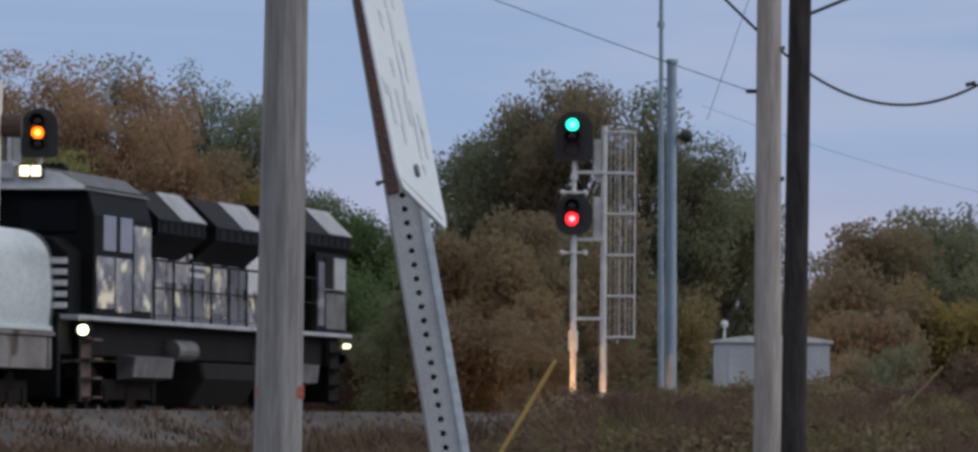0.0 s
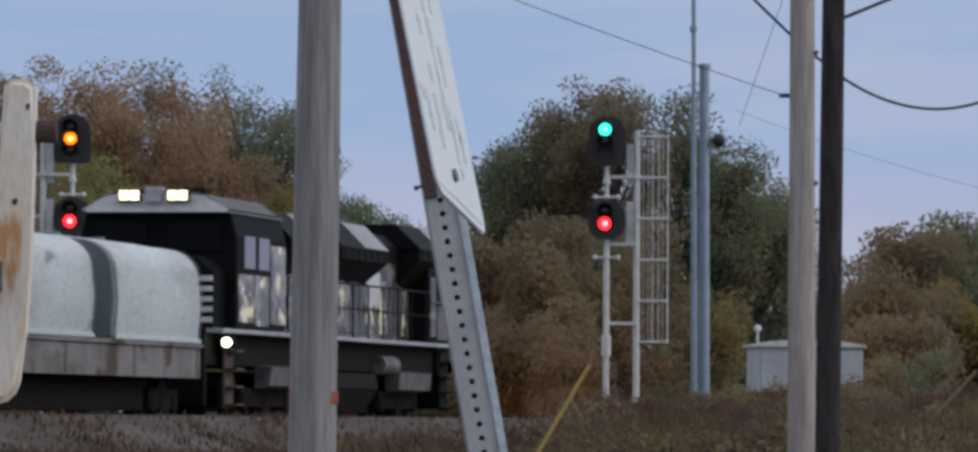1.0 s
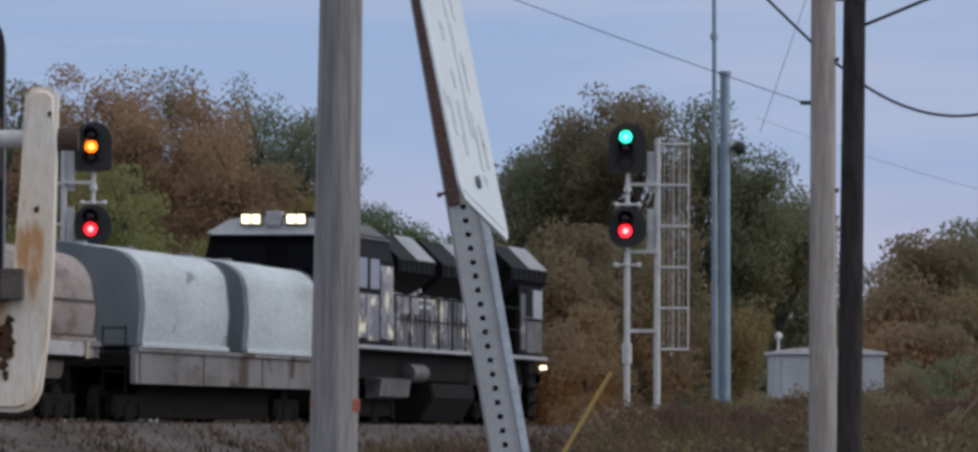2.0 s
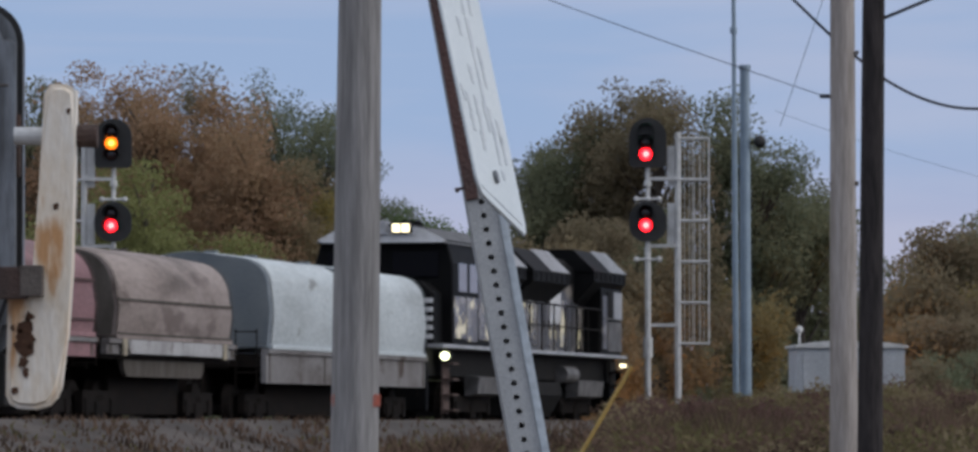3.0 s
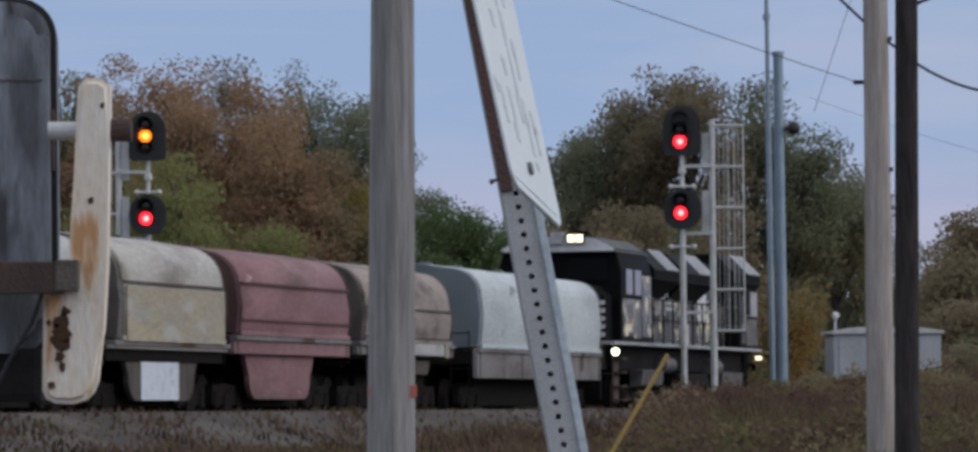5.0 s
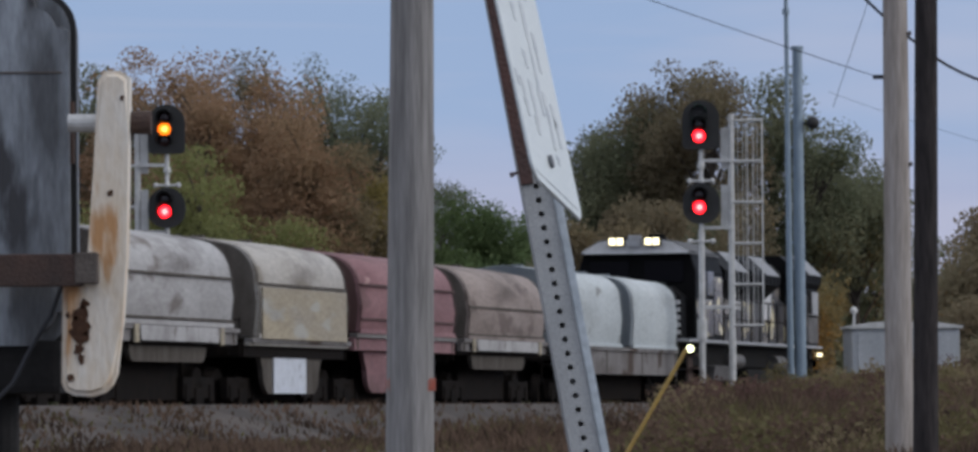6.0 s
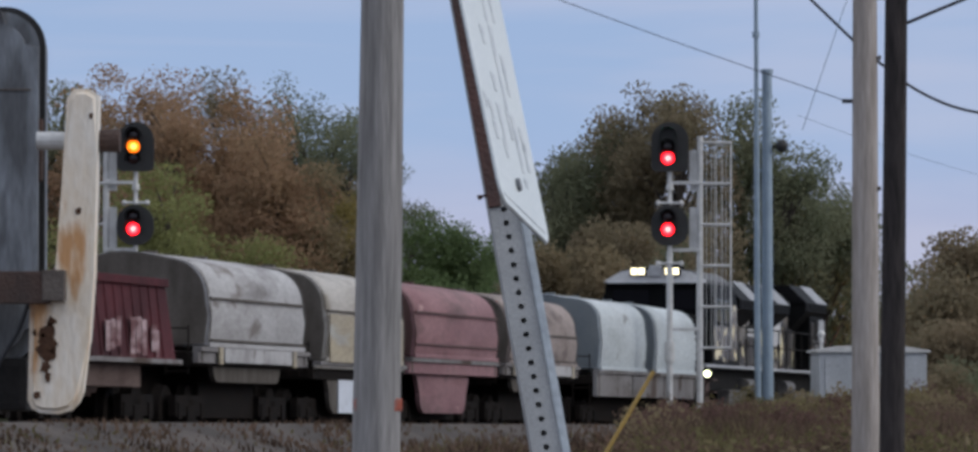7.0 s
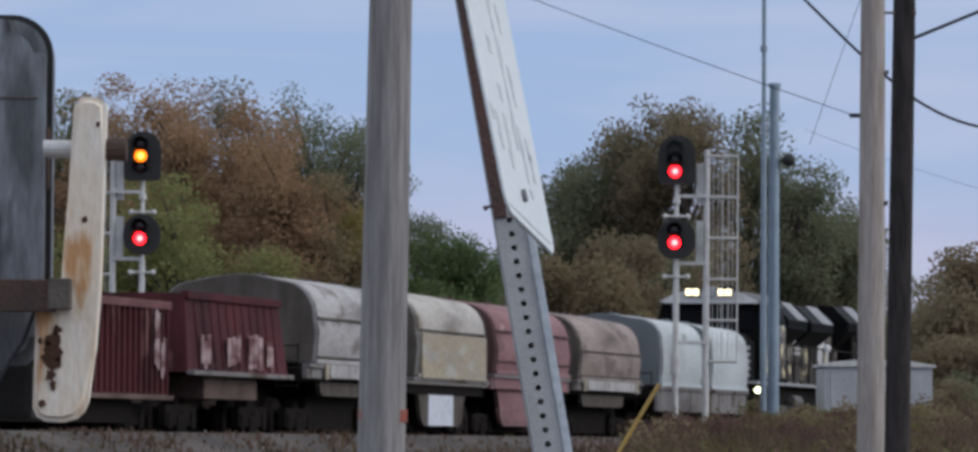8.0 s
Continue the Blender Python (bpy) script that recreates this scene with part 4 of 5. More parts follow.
    for x in (-1.42, 1.42):
        bm = bmesh.new()
        tube(bm, (x, -1.5, 1.62), (x, -1.3, 1.62), .15, .13, 16)
        dl = part("ditch_light", bm, M["loco_black"], lo)
        bm = bmesh.new()
        tube(bm, (x, -1.56, 1.62), (x, -1.49, 1.62), .09, .09, 16)
        part("lens", bm, M["lamp_ditch"], dl, "bright glowing lens")
    # engine hood, its doors, and the flared roof bays
    bm = bmesh.new()
    prism(bm, [(-1.0, 1.87), (1.0, 1.87), (1.0, 3.75), (.85, 3.95), (-.85, 3.95), (-1.0, 3.75)], 3.1, 20.3, 0, 0, .01)
    eh = part("engine_hood", bm, S, lo)
    bm = bmesh.new()
    prism(bm, [(-1.04, 3.55), (1.04, 3.55), (1.04, 3.9), (.8, 4.14), (-.8, 4.14), (-1.04, 3.9)], 3.12, 20.2, 0, 0, .01)
    part("hood_roof", bm, B, eh, "sooty black hood roof")
    # full-width housing at the leading end, with dark openings and pale panels
    bm = bmesh.new()
    box(bm, -1.44, 1.44, 17.6, 20.5, 1.87, 3.5, .03)
    eb = part("end_housing", bm, B, lo, "black full-width end housing")
    for s in (-1, 1):
        for y0, y1, z0, z1, mat in ((19.3, 20.45, 2.72, 3.42, "loco_roof"), (18.5, 20.45, 1.95, 2.68, "tank_grey"), (17.7, 18.3, 2.0, 3.3, "loco_side")):
            bm = bmesh.new()
            box(bm, s * 1.45 - .02, s * 1.45 + .02, y0, y1, z0, z1, .012)
            part("end_panel", bm, M[mat], eb, "scuffed grey end panel")
        bm = bmesh.new()
        box(bm, s * 1.45 - .016, s * 1.45 + .016, 18.4, 19.2, 2.75, 3.4, .012)
        part("louvre", bm, M["loco_grime"], eb, "dark louvred opening")
        bm = bmesh.new()
        tube(bm, (s * 1.48, 17.7, 2.75), (s * 1.48, 20.4, 2.75), .022, .022, 6)
        part("grab_rail", bm, M["tank_grey"], eb)
    k, y = 0, 3.4
    while y < 17.2:
        w = (0.62, 0.86, 0.5, 1.0)[k % 4]
        for s in (-1, 1):
            bm = bmesh.new()
            box(bm, s * 1.0 - .03, s * 1.0 + .03, y, y + w - .08, 2.0, 3.0 + .12 * (k % 2), .012)
            # every few doors carry the glints painted into their colour
            d = part("hood_door", bm, M["loco_painted_glints"] if k % 5 in (0, 3) else S, eh)
            bm = bmesh.new()
            box(bm, s * 1.04 - .02, s * 1.04 + .02, y + w - .2, y + w - .14, 2.4, 2.62, .008)
            part("latch", bm, M["steel"], d)
        y += w
        k += 1
    for y0, y1, up in ((3.5, 7.3, 0), (8.2, 12.8, 0), (16.2, 20.7, .17)):
        ze, zt = 3.68 + up, 4.22 + up
        bm = bmesh.new()
        prism(bm, [(-.98, 3.0), (.98, 3.0), (1.52, ze - .23), (1.52, ze), (-1.52, ze), (-1.52, ze - .23)], y0, y1, 0, 0, .01)
        bay = part("radiator_bay", bm, B, eh)
        bm = bmesh.new()
        prism(bm, [(-1.55, ze), (1.55, ze), (1.5, ze + .06), (1.0, zt), (-1.0, zt), (-1.5, ze + .06)], y0 - .05, y1 + .05, 0, 0, .01)
        part("bay_roof", bm, B, bay)
        for s in (-1, 1):
            ya = y0 + (y1 - y0) * .5
            bm = bmesh.new()
            v = [(s * 1.53, ya, ze + .04), (s * 1.53, y1 + .08, ze + .04), (s * 1.0, y1 + .08, zt + .03), (s * 1.0, ya, zt + .03)]
            bm.faces.new([bm.verts.new(p) for p in v])
            bmesh.ops.solidify(bm, geom=list(bm.faces), thickness=.03)
            part("roof_panel", bm, M["loco_roof"], bay, "pale grey sloping roof panel")
        n = 7
        for i in range(n):
            yy = y0 + .3 + (y1 - y0 - .6) * i / (n - 1)
            for s in (-1, 1):
                bm = bmesh.new()
                box(bm, s * 1.523 - .012, s * 1.523 + .012, yy - .03, yy + .03, ze - .21, ze - .02)
                part("grille_bar", bm, M["loco_grime"], bay)
    for k in range(3):
        z = 2.75 + k * .17
        for s in (-1, 1):
            bm = bmesh.new()
            box(bm, s * 1.04 - .01, s * 1.04 + .01, 8.0, 9.3, z, z + .09)
            part("stripe", bm, M["loco_white"], eh, "white painted emblem bar")
    # exhaust, horn, fans
    bm = bmesh.new()
    box(bm, -.3, .3, 13.6, 15.2, 3.9, 4.2, .06)
    part("exhaust_stack", bm, M["loco_grime"], eh)
    bm = bmesh.new()
    for dx in (-.14, 0, .14):
        tube(bm, (dx, 2.2, 4.55), (dx, 1.8, 4.55), .03, .08, 10)
    box(bm, -.2, .2, 2.0, 2.2, 4.42, 4.55, .01)
    part("horn", bm, M["loco_grime"], cab)
    # handrails
    for s in (-1, 1):
        for k in range(10):
            y = 3.4 + k * 1.52
            bm = bmesh.new()
            tube(bm, (s * 1.48, y, 1.87), (s * 1.48, y, 2.95), .022, .022, 6)
            part("stanchion", bm, M["loco_grime"], lo)
        bm = bmesh.new()
        tube(bm, (s * 1.48, 3.4, 2.95), (s * 1.48, 17.5, 2.95), .025, .025, 6)
        tube(bm, (s * 1.48, 3.4, 2.45), (s * 1.48, 17.5, 2.45), .018, .018, 6)
        part("handrail", bm, M["loco_grime"], lo)
    # pale panels and the marker lamp at the leading end
    for s in (-1, 1):
        for y0, y1, z0, z1, mat in ((12.9, 14.3, 2.55, 3.3, "loco_white"), (6.2, 7.9, 2.6, 3.0, "loco_painted_glints"), (9.6, 10.9, 2.1, 2.95, "loco_painted_glints")):
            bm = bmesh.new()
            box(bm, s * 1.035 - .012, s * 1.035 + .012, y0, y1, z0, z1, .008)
            part("pale_panel", bm, M[mat], eh, "pale hood panel, some with painted glints")
        bm = bmesh.new()
        tube(bm, (s * 1.42, 20.55, 1.62), (s * 1.55, 20.5, 1.62), .055, .045, 12)
        part("marker_lamp", bm, M["lamp_warm"], lo, "small glowing marker lamp")
    # tank and trucks
    bm = bmesh.new()
    prism(bm, [(-1.45, 1.15), (1.45, 1.15), (1.5, .85), (1.2, .35), (-1.2, .35), (-1.5, .85)], 7.4, 12.0, 0, 0, .04)
    part("fuel_tank", bm, M["loco_grime"], lo, "grimy black fuel tank")
    for s in (-1, 1):
        for y0, y1 in ((2.2, 5.2), (14.6, 18.0)):
            bm = bmesh.new()
            prism(bm, [(s * 1.1, .78), (s * 1.4, .84), (s * 1.44, 1.2), (s * 1.1, 1.24)], y0, y1, 0, 0, .01)
            part("side_tank", bm, M["tank_grey"], lo, "pale grey underfloor tank")
        for y0 in (5.6, 13.0):
            bm = bmesh.new()
            tube(bm, (s * 1.25, y0, 1.35), (s * 1.25, y0 + 1.6, 1.35), .2, .2, 14)
            part("air_reservoir", bm, M["tank_grey"], lo)
    truck(lo, 3.3, 1.8, 3, .52)
    truck(lo, 16.2, 1.8, 3, .52)
    coupler(lo, -2.4, -.4)
    coupler(lo, 21.1, .6)
    # leading lamps, deep in their tubes; the left one added to light the masts
    for x in (-1.1, 1.1):
        aim = Vector((0, 1, -.135))
        foot = Vector((x, 21.13, 1.45))
        bm = bmesh.new()
        tube(bm, foot - .028 * aim, foot + .575 * aim, .12, .12, 20, False)
        bmesh.ops.solidify(bm, geom=list(bm.faces), thickness=-0.02)
        tube(bm, foot - .029 * aim, foot - .022 * aim, .139, .139, 20)
        dl = part("ditch_light", bm, M["tube_black"], lo)
        bm = bmesh.new()
        tube(bm, foot - .02 * aim, foot + .01 * aim, .03, .03, 20)
        part("lens", bm, M["lamp_mast_glow" if x < 0 else "glass"], dl)
    return lo


build_locomotive()
build_cars()


# ---- railway signals ----
LENS_COVERS = []


def visor(bm, x, z, y, r, depth=.32):
    n = 14
    rings = []
    for yy, k in ((y, 1.0), (y - depth, 1.0)):
        rings.append([bm.verts.new((x + r * math.cos(a), yy - (0 if yy == y else -.10 * (1 - math.sin(a)) * .9), z + r * math.sin(a)))
                      for a in [radians(-30 + 240 * i / n) for i in range(n + 1)]])
    for i in range(n):
        bm.faces.new((rings[0][i], rings[0][i + 1], rings[1][i + 1], rings[1][i]))
    bmesh.ops.solidify(bm, geom=[f for f in bm.faces if f.is_valid][-n:], thickness=0.012)


def lens(parent, x, y, z, r, mat, label):
    bm = bmesh.new()
    bmesh.ops.create_uvsphere(bm, u_segments=20, v_segments=10, radius=r, matrix=Matrix.Translation((x, y, z)) @ Matrix.Diagonal((1, .3, 1, 1)))
    return part("lens", bm, M[mat], parent, label, smooth=True)


def tombstone(bm, x0, x1, z0, z1, y0, y1, r_top, r_low, n=8):
    pts = []
    for cx, cz, a0, r in ((x1 - r_top, z1 - r_top, 0, r_top), (x0 + r_top, z1 - r_top, 90, r_top), (x0 + r_low, z0 + r_low, 180, r_low), (x1 - r_low, z0 + r_low, 270, r_low)):
        for i in range(n + 1):
            if pts and i == 0 and a0 == 90 and abs(x1 - x0 - 2 * r_top) < .001:
                continue
            a = radians(a0 + 90 * i / n)
            pts.append((cx + r * math.cos(a), cz + r * math.sin(a)))
    return prism(bm, pts, y0, y1)


def railway_signal(x, y, side, lamps, label, ladder=(3.55, 8.6)):
    zg = rise(x, y)
    sig = thing("railway_signal", label, "railway signal", pose(x, y, zg), "colour light signals")
    g = -zg
    bm = bmesh.new()
    tube(bm, (0, 0, -.1), (0, 0, g + 5.9), .075, .075, 12)
    tube(bm, (0, 0, g + 5.9), (0, 0, g + 8.9), .055, .055, 12)
    box(bm, -.16, .16, -.16, .16, -.1, .12, .02)
    tube(bm, (0, 0, g + 3.2), (0, 0, g + 3.7), .12, .12, 12)
    part("mast", bm, M["silver_paint"], sig)
    # heads
    for zc, tall, top in ((8.48, 1.22, True), (6.55, 1.0, False)):
        bm = bmesh.new()
        tombstone(bm, -.46, .46, g + zc - tall / 2, g + zc + tall / 2, -.16, -.10, .46, .14 if top else .40)
        box(bm, -.25, .25, -.10, .22, g + zc - tall * .4, g + zc + tall * .4, .06)
        head = part("signal_head", bm, M["signal_black"], sig, "matt black signal head")
        for name, lz in (("a", .28), ("b", 0), ("c", -.28)) if top else (("a", .2), ("b", -.1)):
            bm = bmesh.new()
            visor(bm, -.05, g + zc + lz, -.16, .2)
            part("visor", bm, M["signal_black"], head)
            colour = lamps.get((top, name))
            lens(head, -.05, -.17, g + zc + lz, .155, colour or "unlit_lens", "glowing lens" if colour else "dark lens")
            if colour:
                bm = bmesh.new()
                core = {"lamp_red": "lamp_core", "lamp_amber": "lamp_core_amber", "lamp_green": "lamp_core_green"}[colour]
                bmesh.ops.create_uvsphere(bm, u_segments=14, v_segments=8, radius=.088, matrix=Matrix.Translation((-.045, -.19, g + zc + lz)) @ Matrix.Diagonal((1, .4, 1, 1)))
                part("bulb", bm, M[core], head, "bright glowing centre")
        # added black disc, slides over a lens in place of switching its lamp
        if lamps.get("shutter") and top:
            bm = bmesh.new()
            rounded_plate(bm, -.19, .19, -.19, .19, -.03, -.01, .18)
            sh = part("shutter", bm, M["signal_black"], head)
            LENS_COVERS.append((sh, (-.05, -.25, g + zc - .28), (-.05, -.25, g + zc + .28)))
    # brackets
    for z in (7.6, 5.95, 4.0):
        bm = bmesh.new()
        box(bm, min(0, side * .75), max(0, side * .75), -.04, .04, g + z - .04, g + z + .04, .01)
        part("bracket", bm, M["silver_paint"], sig)
    for z, hw in ((5.62, .28), (7.1, .28)):
        bm = bmesh.new()
        tube(bm, (-hw, -.03, g + z), (hw, -.03, g + z), .035, .035, 10)
        for xx in (-hw, 0, hw):
            bmesh.ops.create_uvsphere(bm, u_segments=10, v_segments=6, radius=.07, matrix=Matrix.Translation((xx, -.03, g + z)))
        part("crosspiece", bm, M["silver_paint"], sig)
    bm = bmesh.new()
    tube(bm, (0, 0, g + 7.42), (0, 0, g + 7.56), .1, .08, 12)
    part("collar", bm, M["silver_paint"], sig)
    bm = bmesh.new()
    tube(bm, (side * .74, .1, -.1), (side * .74, .1, g + 8.75), .085, .075, 12)
    part("ladder_post", bm, M["silver_paint"], sig)
    # caged ladder
    z0, z1 = g + ladder[0], g + ladder[1]
    zs = [z0 + (z1 - z0) * k / 5 for k in range(6)]
    for z in zs:
        bm = bmesh.new()
        tube(bm, (side * .74, .05, z), (side * 1.5, .05, z), .028, .028, 8)
        tube(bm, (side * 1.5, .05, z), (side * 1.5, .65, z), .03, .03, 8)
        tube(bm, (side * .74, .65, z), (side * 1.5, .65, z), .03, .03, 8)
        part("cage_hoop", bm, M["silver_paint"], sig)
    for x0, yy, r in ((1.5, .05, .02), (1.38, .05, .0065), (1.26, .05, .0065), (1.14, .05, .011), (1.02, .05, .0065), (.9, .05, .0065), (1.5, .65, .009), (1.3, .65, .0065), (1.1, .65, .0065)):
        bm = bmesh.new()
        tube(bm, (side * x0, yy, z0), (side * x0, yy, z1), r, r, 8)
        part("cage_bar", bm, M["silver_paint"], sig)
    for z in (7.9, 6.5):
        bm = bmesh.new()
        box(bm, min(side * .48, side * .68), max(side * .48, side * .68), .1, .2, g + z - .5, g + z + .5, .02)
        part("relay_box", bm, M["silver_paint"], sig)
    return sig


railway_signal(0.03, 146, 1, {(True, "a"): "lamp_green", (True, "c"): "lamp_red", (False, "b"): "lamp_red", "shutter": True},
               "silver signal mast with two black lamp heads and caged ladder")
railway_signal(-13.12, 146, -1, {(True, "b"): "lamp_amber", (False, "b"): "lamp_red"},
               "silver signal mast with amber and red lamps")


# ---- masts, shed and poles ----
def steel_masts():
    z = rise(2.2, 150)
    t = thing("antenna_mast", "slim blue grey steel antenna mast with a joint", "mast", pose(2.2, 150, z))
    bm = bmesh.new()
    tube(bm, (.06, 0, -.1), (.02, 0, 8), .085, .07, 12)
    tube(bm, (.02, 0, 8), (-.02, 0, 15), .06, .045, 12)
    tube(bm, (0, 0, 10.35), (0, 0, 10.5), .09, .09, 12)
    part("tube", bm, M["pole_steel"], t)
    bm = bmesh.new()
    tube(bm, (-.02, 0, 15), (-.02, 0, 16.6), .015, .01, 6)
    part("whip", bm, M["pole_steel"], t)
    t = thing("steel_pole", "thick blue grey steel pole with a flat cap", "pole", pose(2.5, 150.2, z))
    bm = bmesh.new()
    tube(bm, (.01, 0, -.1), (-.02, 0, 9.45), .15, .125, 16)
    part("shaft", bm, M["pole_steel"], t)
    bm = bmesh.new()
    tube(bm, (-.02, 0, 9.45), (-.02, 0, 9.56), .155, .155, 16)
    part("cap", bm, M["pole_steel"], t)
    bm = bmesh.new()
    box(bm, .1, .3, -.03, .03, 7.58, 7.64)
    bmesh.ops.create_uvsphere(bm, u_segments=14, v_segments=8, radius=.17, matrix=Matrix.Translation((.36, -.05, 7.62)))
    part("lamp", bm, M["signal_black"], t, "round black lamp")
    for zz in (2.2, 4.6, 7.0):
        bm = bmesh.new()
        box(bm, -.34, .12, -.03, .03, zz - .03, zz + .03, .008)
        part("clamp", bm, M["pole_steel"], t)


steel_masts()


def shed():
    z = rise(5.1, 152)
    t = thing("equipment_shed", "weathered pale grey metal equipment shed beside the track", "shed", pose(5.12, 152.6, z, 0, 0, 6))
    bm = bmesh.new()
    box(bm, -1.38, 1.38, -.9, .9, .0, 2.3, .03)
    part("body", bm, M["shed_grey"], t)
    bm = bmesh.new()
    prism(bm, [(-1.46, 2.3), (1.46, 2.3), (1.46, 2.36), (0.7, 2.47), (-.7, 2.47), (-1.46, 2.36)], -.98, .98)
    part("lid", bm, M["silver_paint"], t, "paler grey lid")
    for x in (-.66, .66):
        bm = bmesh.new()
        box(bm, x - .58, x + .58, -.93, -.9, .15, 2.18, .012)
        d = part("door", bm, M["shed_grey"], t)
        bm = bmesh.new()
        box(bm, x * .2 - .03, x * .2 + .03, -.97, -.93, 1.0, 1.25, .01)
        part("handle", bm, M["steel"], d)
    bm = bmesh.new()
    tube(bm, (-1.2, .1, 2.3), (-1.2, .1, 2.72), .03, .03, 8)
    bmesh.ops.create_uvsphere(bm, u_segments=14, v_segments=8, radius=.1, matrix=Matrix.Translation((-1.2, .1, 2.78)))
    part("vent", bm, M["silver_paint"], t, "small white ball vent")


shed()


def wood_pole(x, y, top, r0, r1, lean, mat, label):
    z = rise(x, y) - 0.3
    t = thing("utility_pole", label, "utility pole", pose(x, y, z))
    bm = bmesh.new()
    n = 18
    rows = []
    for k in range(25):
        f = k / 24
        r = r0 + (r1 - r0) * f
        rows.append([bm.verts.new((lean * f * top + math.cos(2 * math.pi * i / n) * r * (1 + .035 * noise.noise((i * .9, f * 3, x))),
                                   math.sin(2 * math.pi * i / n) * r, f * top)) for i in range(n)])
    for a, b in zip(rows, rows[1:]):
        for i in range(n):
            bm.faces.new((a[i], a[(i + 1) % n], b[(i + 1) % n], b[i]))
    bm.faces.new(rows[-1])
    part("shaft", bm, M[mat], t, smooth=True)
    return t


p = wood_pole(-2.125, 43, 10.5, .182, .115, .0115, "old_wood", "weathered grey wooden pole with orange paint marks")
for a in (22, 163):
    bm = bmesh.new()
    for k in range(5):
        aa = radians(a - 14 + 7 * k)
        box(bm, .02 + .168 * math.cos(aa) - .012, .02 + .168 * math.cos(aa) + .012, -.168 * abs(math.sin(aa)) - .012, -.168 * abs(math.sin(aa)) + .02,
            1.17 + .02 * (k % 2), 1.262 - .015 * (k % 3))
    part("paint_mark", bm, M["orange_mark"], p, "orange paint mark")
g1 = wood_pole(1.724, 52, 8.4, .1285, .087, -.002, "pale_wood", "pale weathered wooden utility pole")
g2 = wood_pole(1.718, 46, 8.0, .1025, .071, .0095, "dark_wood", "dark tarred wooden utility pole")
for host, zs in ((g1, (4.147, 3.003)), (g2, (4.307,))):
    for zz in zs:
        bm = bmesh.new()
        tube(bm, (-.115, -.04, zz), (.13, -.04, zz), .010, .010, 8)
        box(bm, .105, .13, -.06, -.02, zz - .02, zz + .02, .006)
        part("bolt", bm, M["steel"], host)

wire("overhead_cable", sag((-5.200, 52.000, 7.043), (1.664, 52.000, 4.422), .083), .0038, "dark overhead cable running to the pole")
wire("overhead_cable", sag((0.139, 52.000, 6.453), (1.699, 52.000, 4.907), .014), .0125, "thick dark cable rising from the pole")
wire("overhead_cable", [(1.803, 52.000, 4.824)] + sag((2.101, 52.000, 4.595), (3.883, 52.000, 4.755), .325), .0125, "sagging dark cable between poles")
wire("overhead_cable", sag((1.759, 46.000, 4.70), (6.088, 46.000, 6.62), .034), .0135, "thick dark cable from the dark pole")
wire("overhead_cable", sag((2.6, 120, 7.9), (9.5, 120, 5.9), .15), .0035, "thin grey cable far behind the poles")
wire("overhead_cable", sag((2.7, 120, 7.6), (4.6, 120, 13.2), .0), .006, "thin slanting stay wire")
bm = bmesh.new()
box(bm, -.045, .045, -.028, .028, -.018, .018, .008)
sp_ = part("splice_box", bm, M["cable"])
sp_.location = (1.560, 52.000, 4.457)
tagged(sp_, "small black splice box on the cable", "splice box")
copy_thing(sp_, pose(3.481, 52.000, 4.533, 0, -12, 0))
wood_pole(15.5, 232, 9.2, .10, .08, 0, "pole_steel", "thin grey pole standing far among trees")


def guy_guard(a, b, r, mat, label):
    t = thing("guy_wire_guard", label, "guy guard", pose(*b))
    bm = bmesh.new()
    tube(bm, (0, 0, 0), Vector(a) - Vector(b), r, r, 10)
    part("sleeve", bm, M[mat], t)


guy_guard((-0.115, 46, 2.037), (-0.79, 46, 0.88), .0165, "yellow_guard", "yellow plastic guard sleeve on a stay wire")
guy_guard((5.75, 92, 2.42), (4.5, 92, 1.05), .02, "tan_guard", "dull tan guard sleeve on a stay wire")
guy_guard((5.15, 92, 1.95), (4.3, 92, 1.15), .02, "tan_guard", "brown guard sleeve among the weeds")


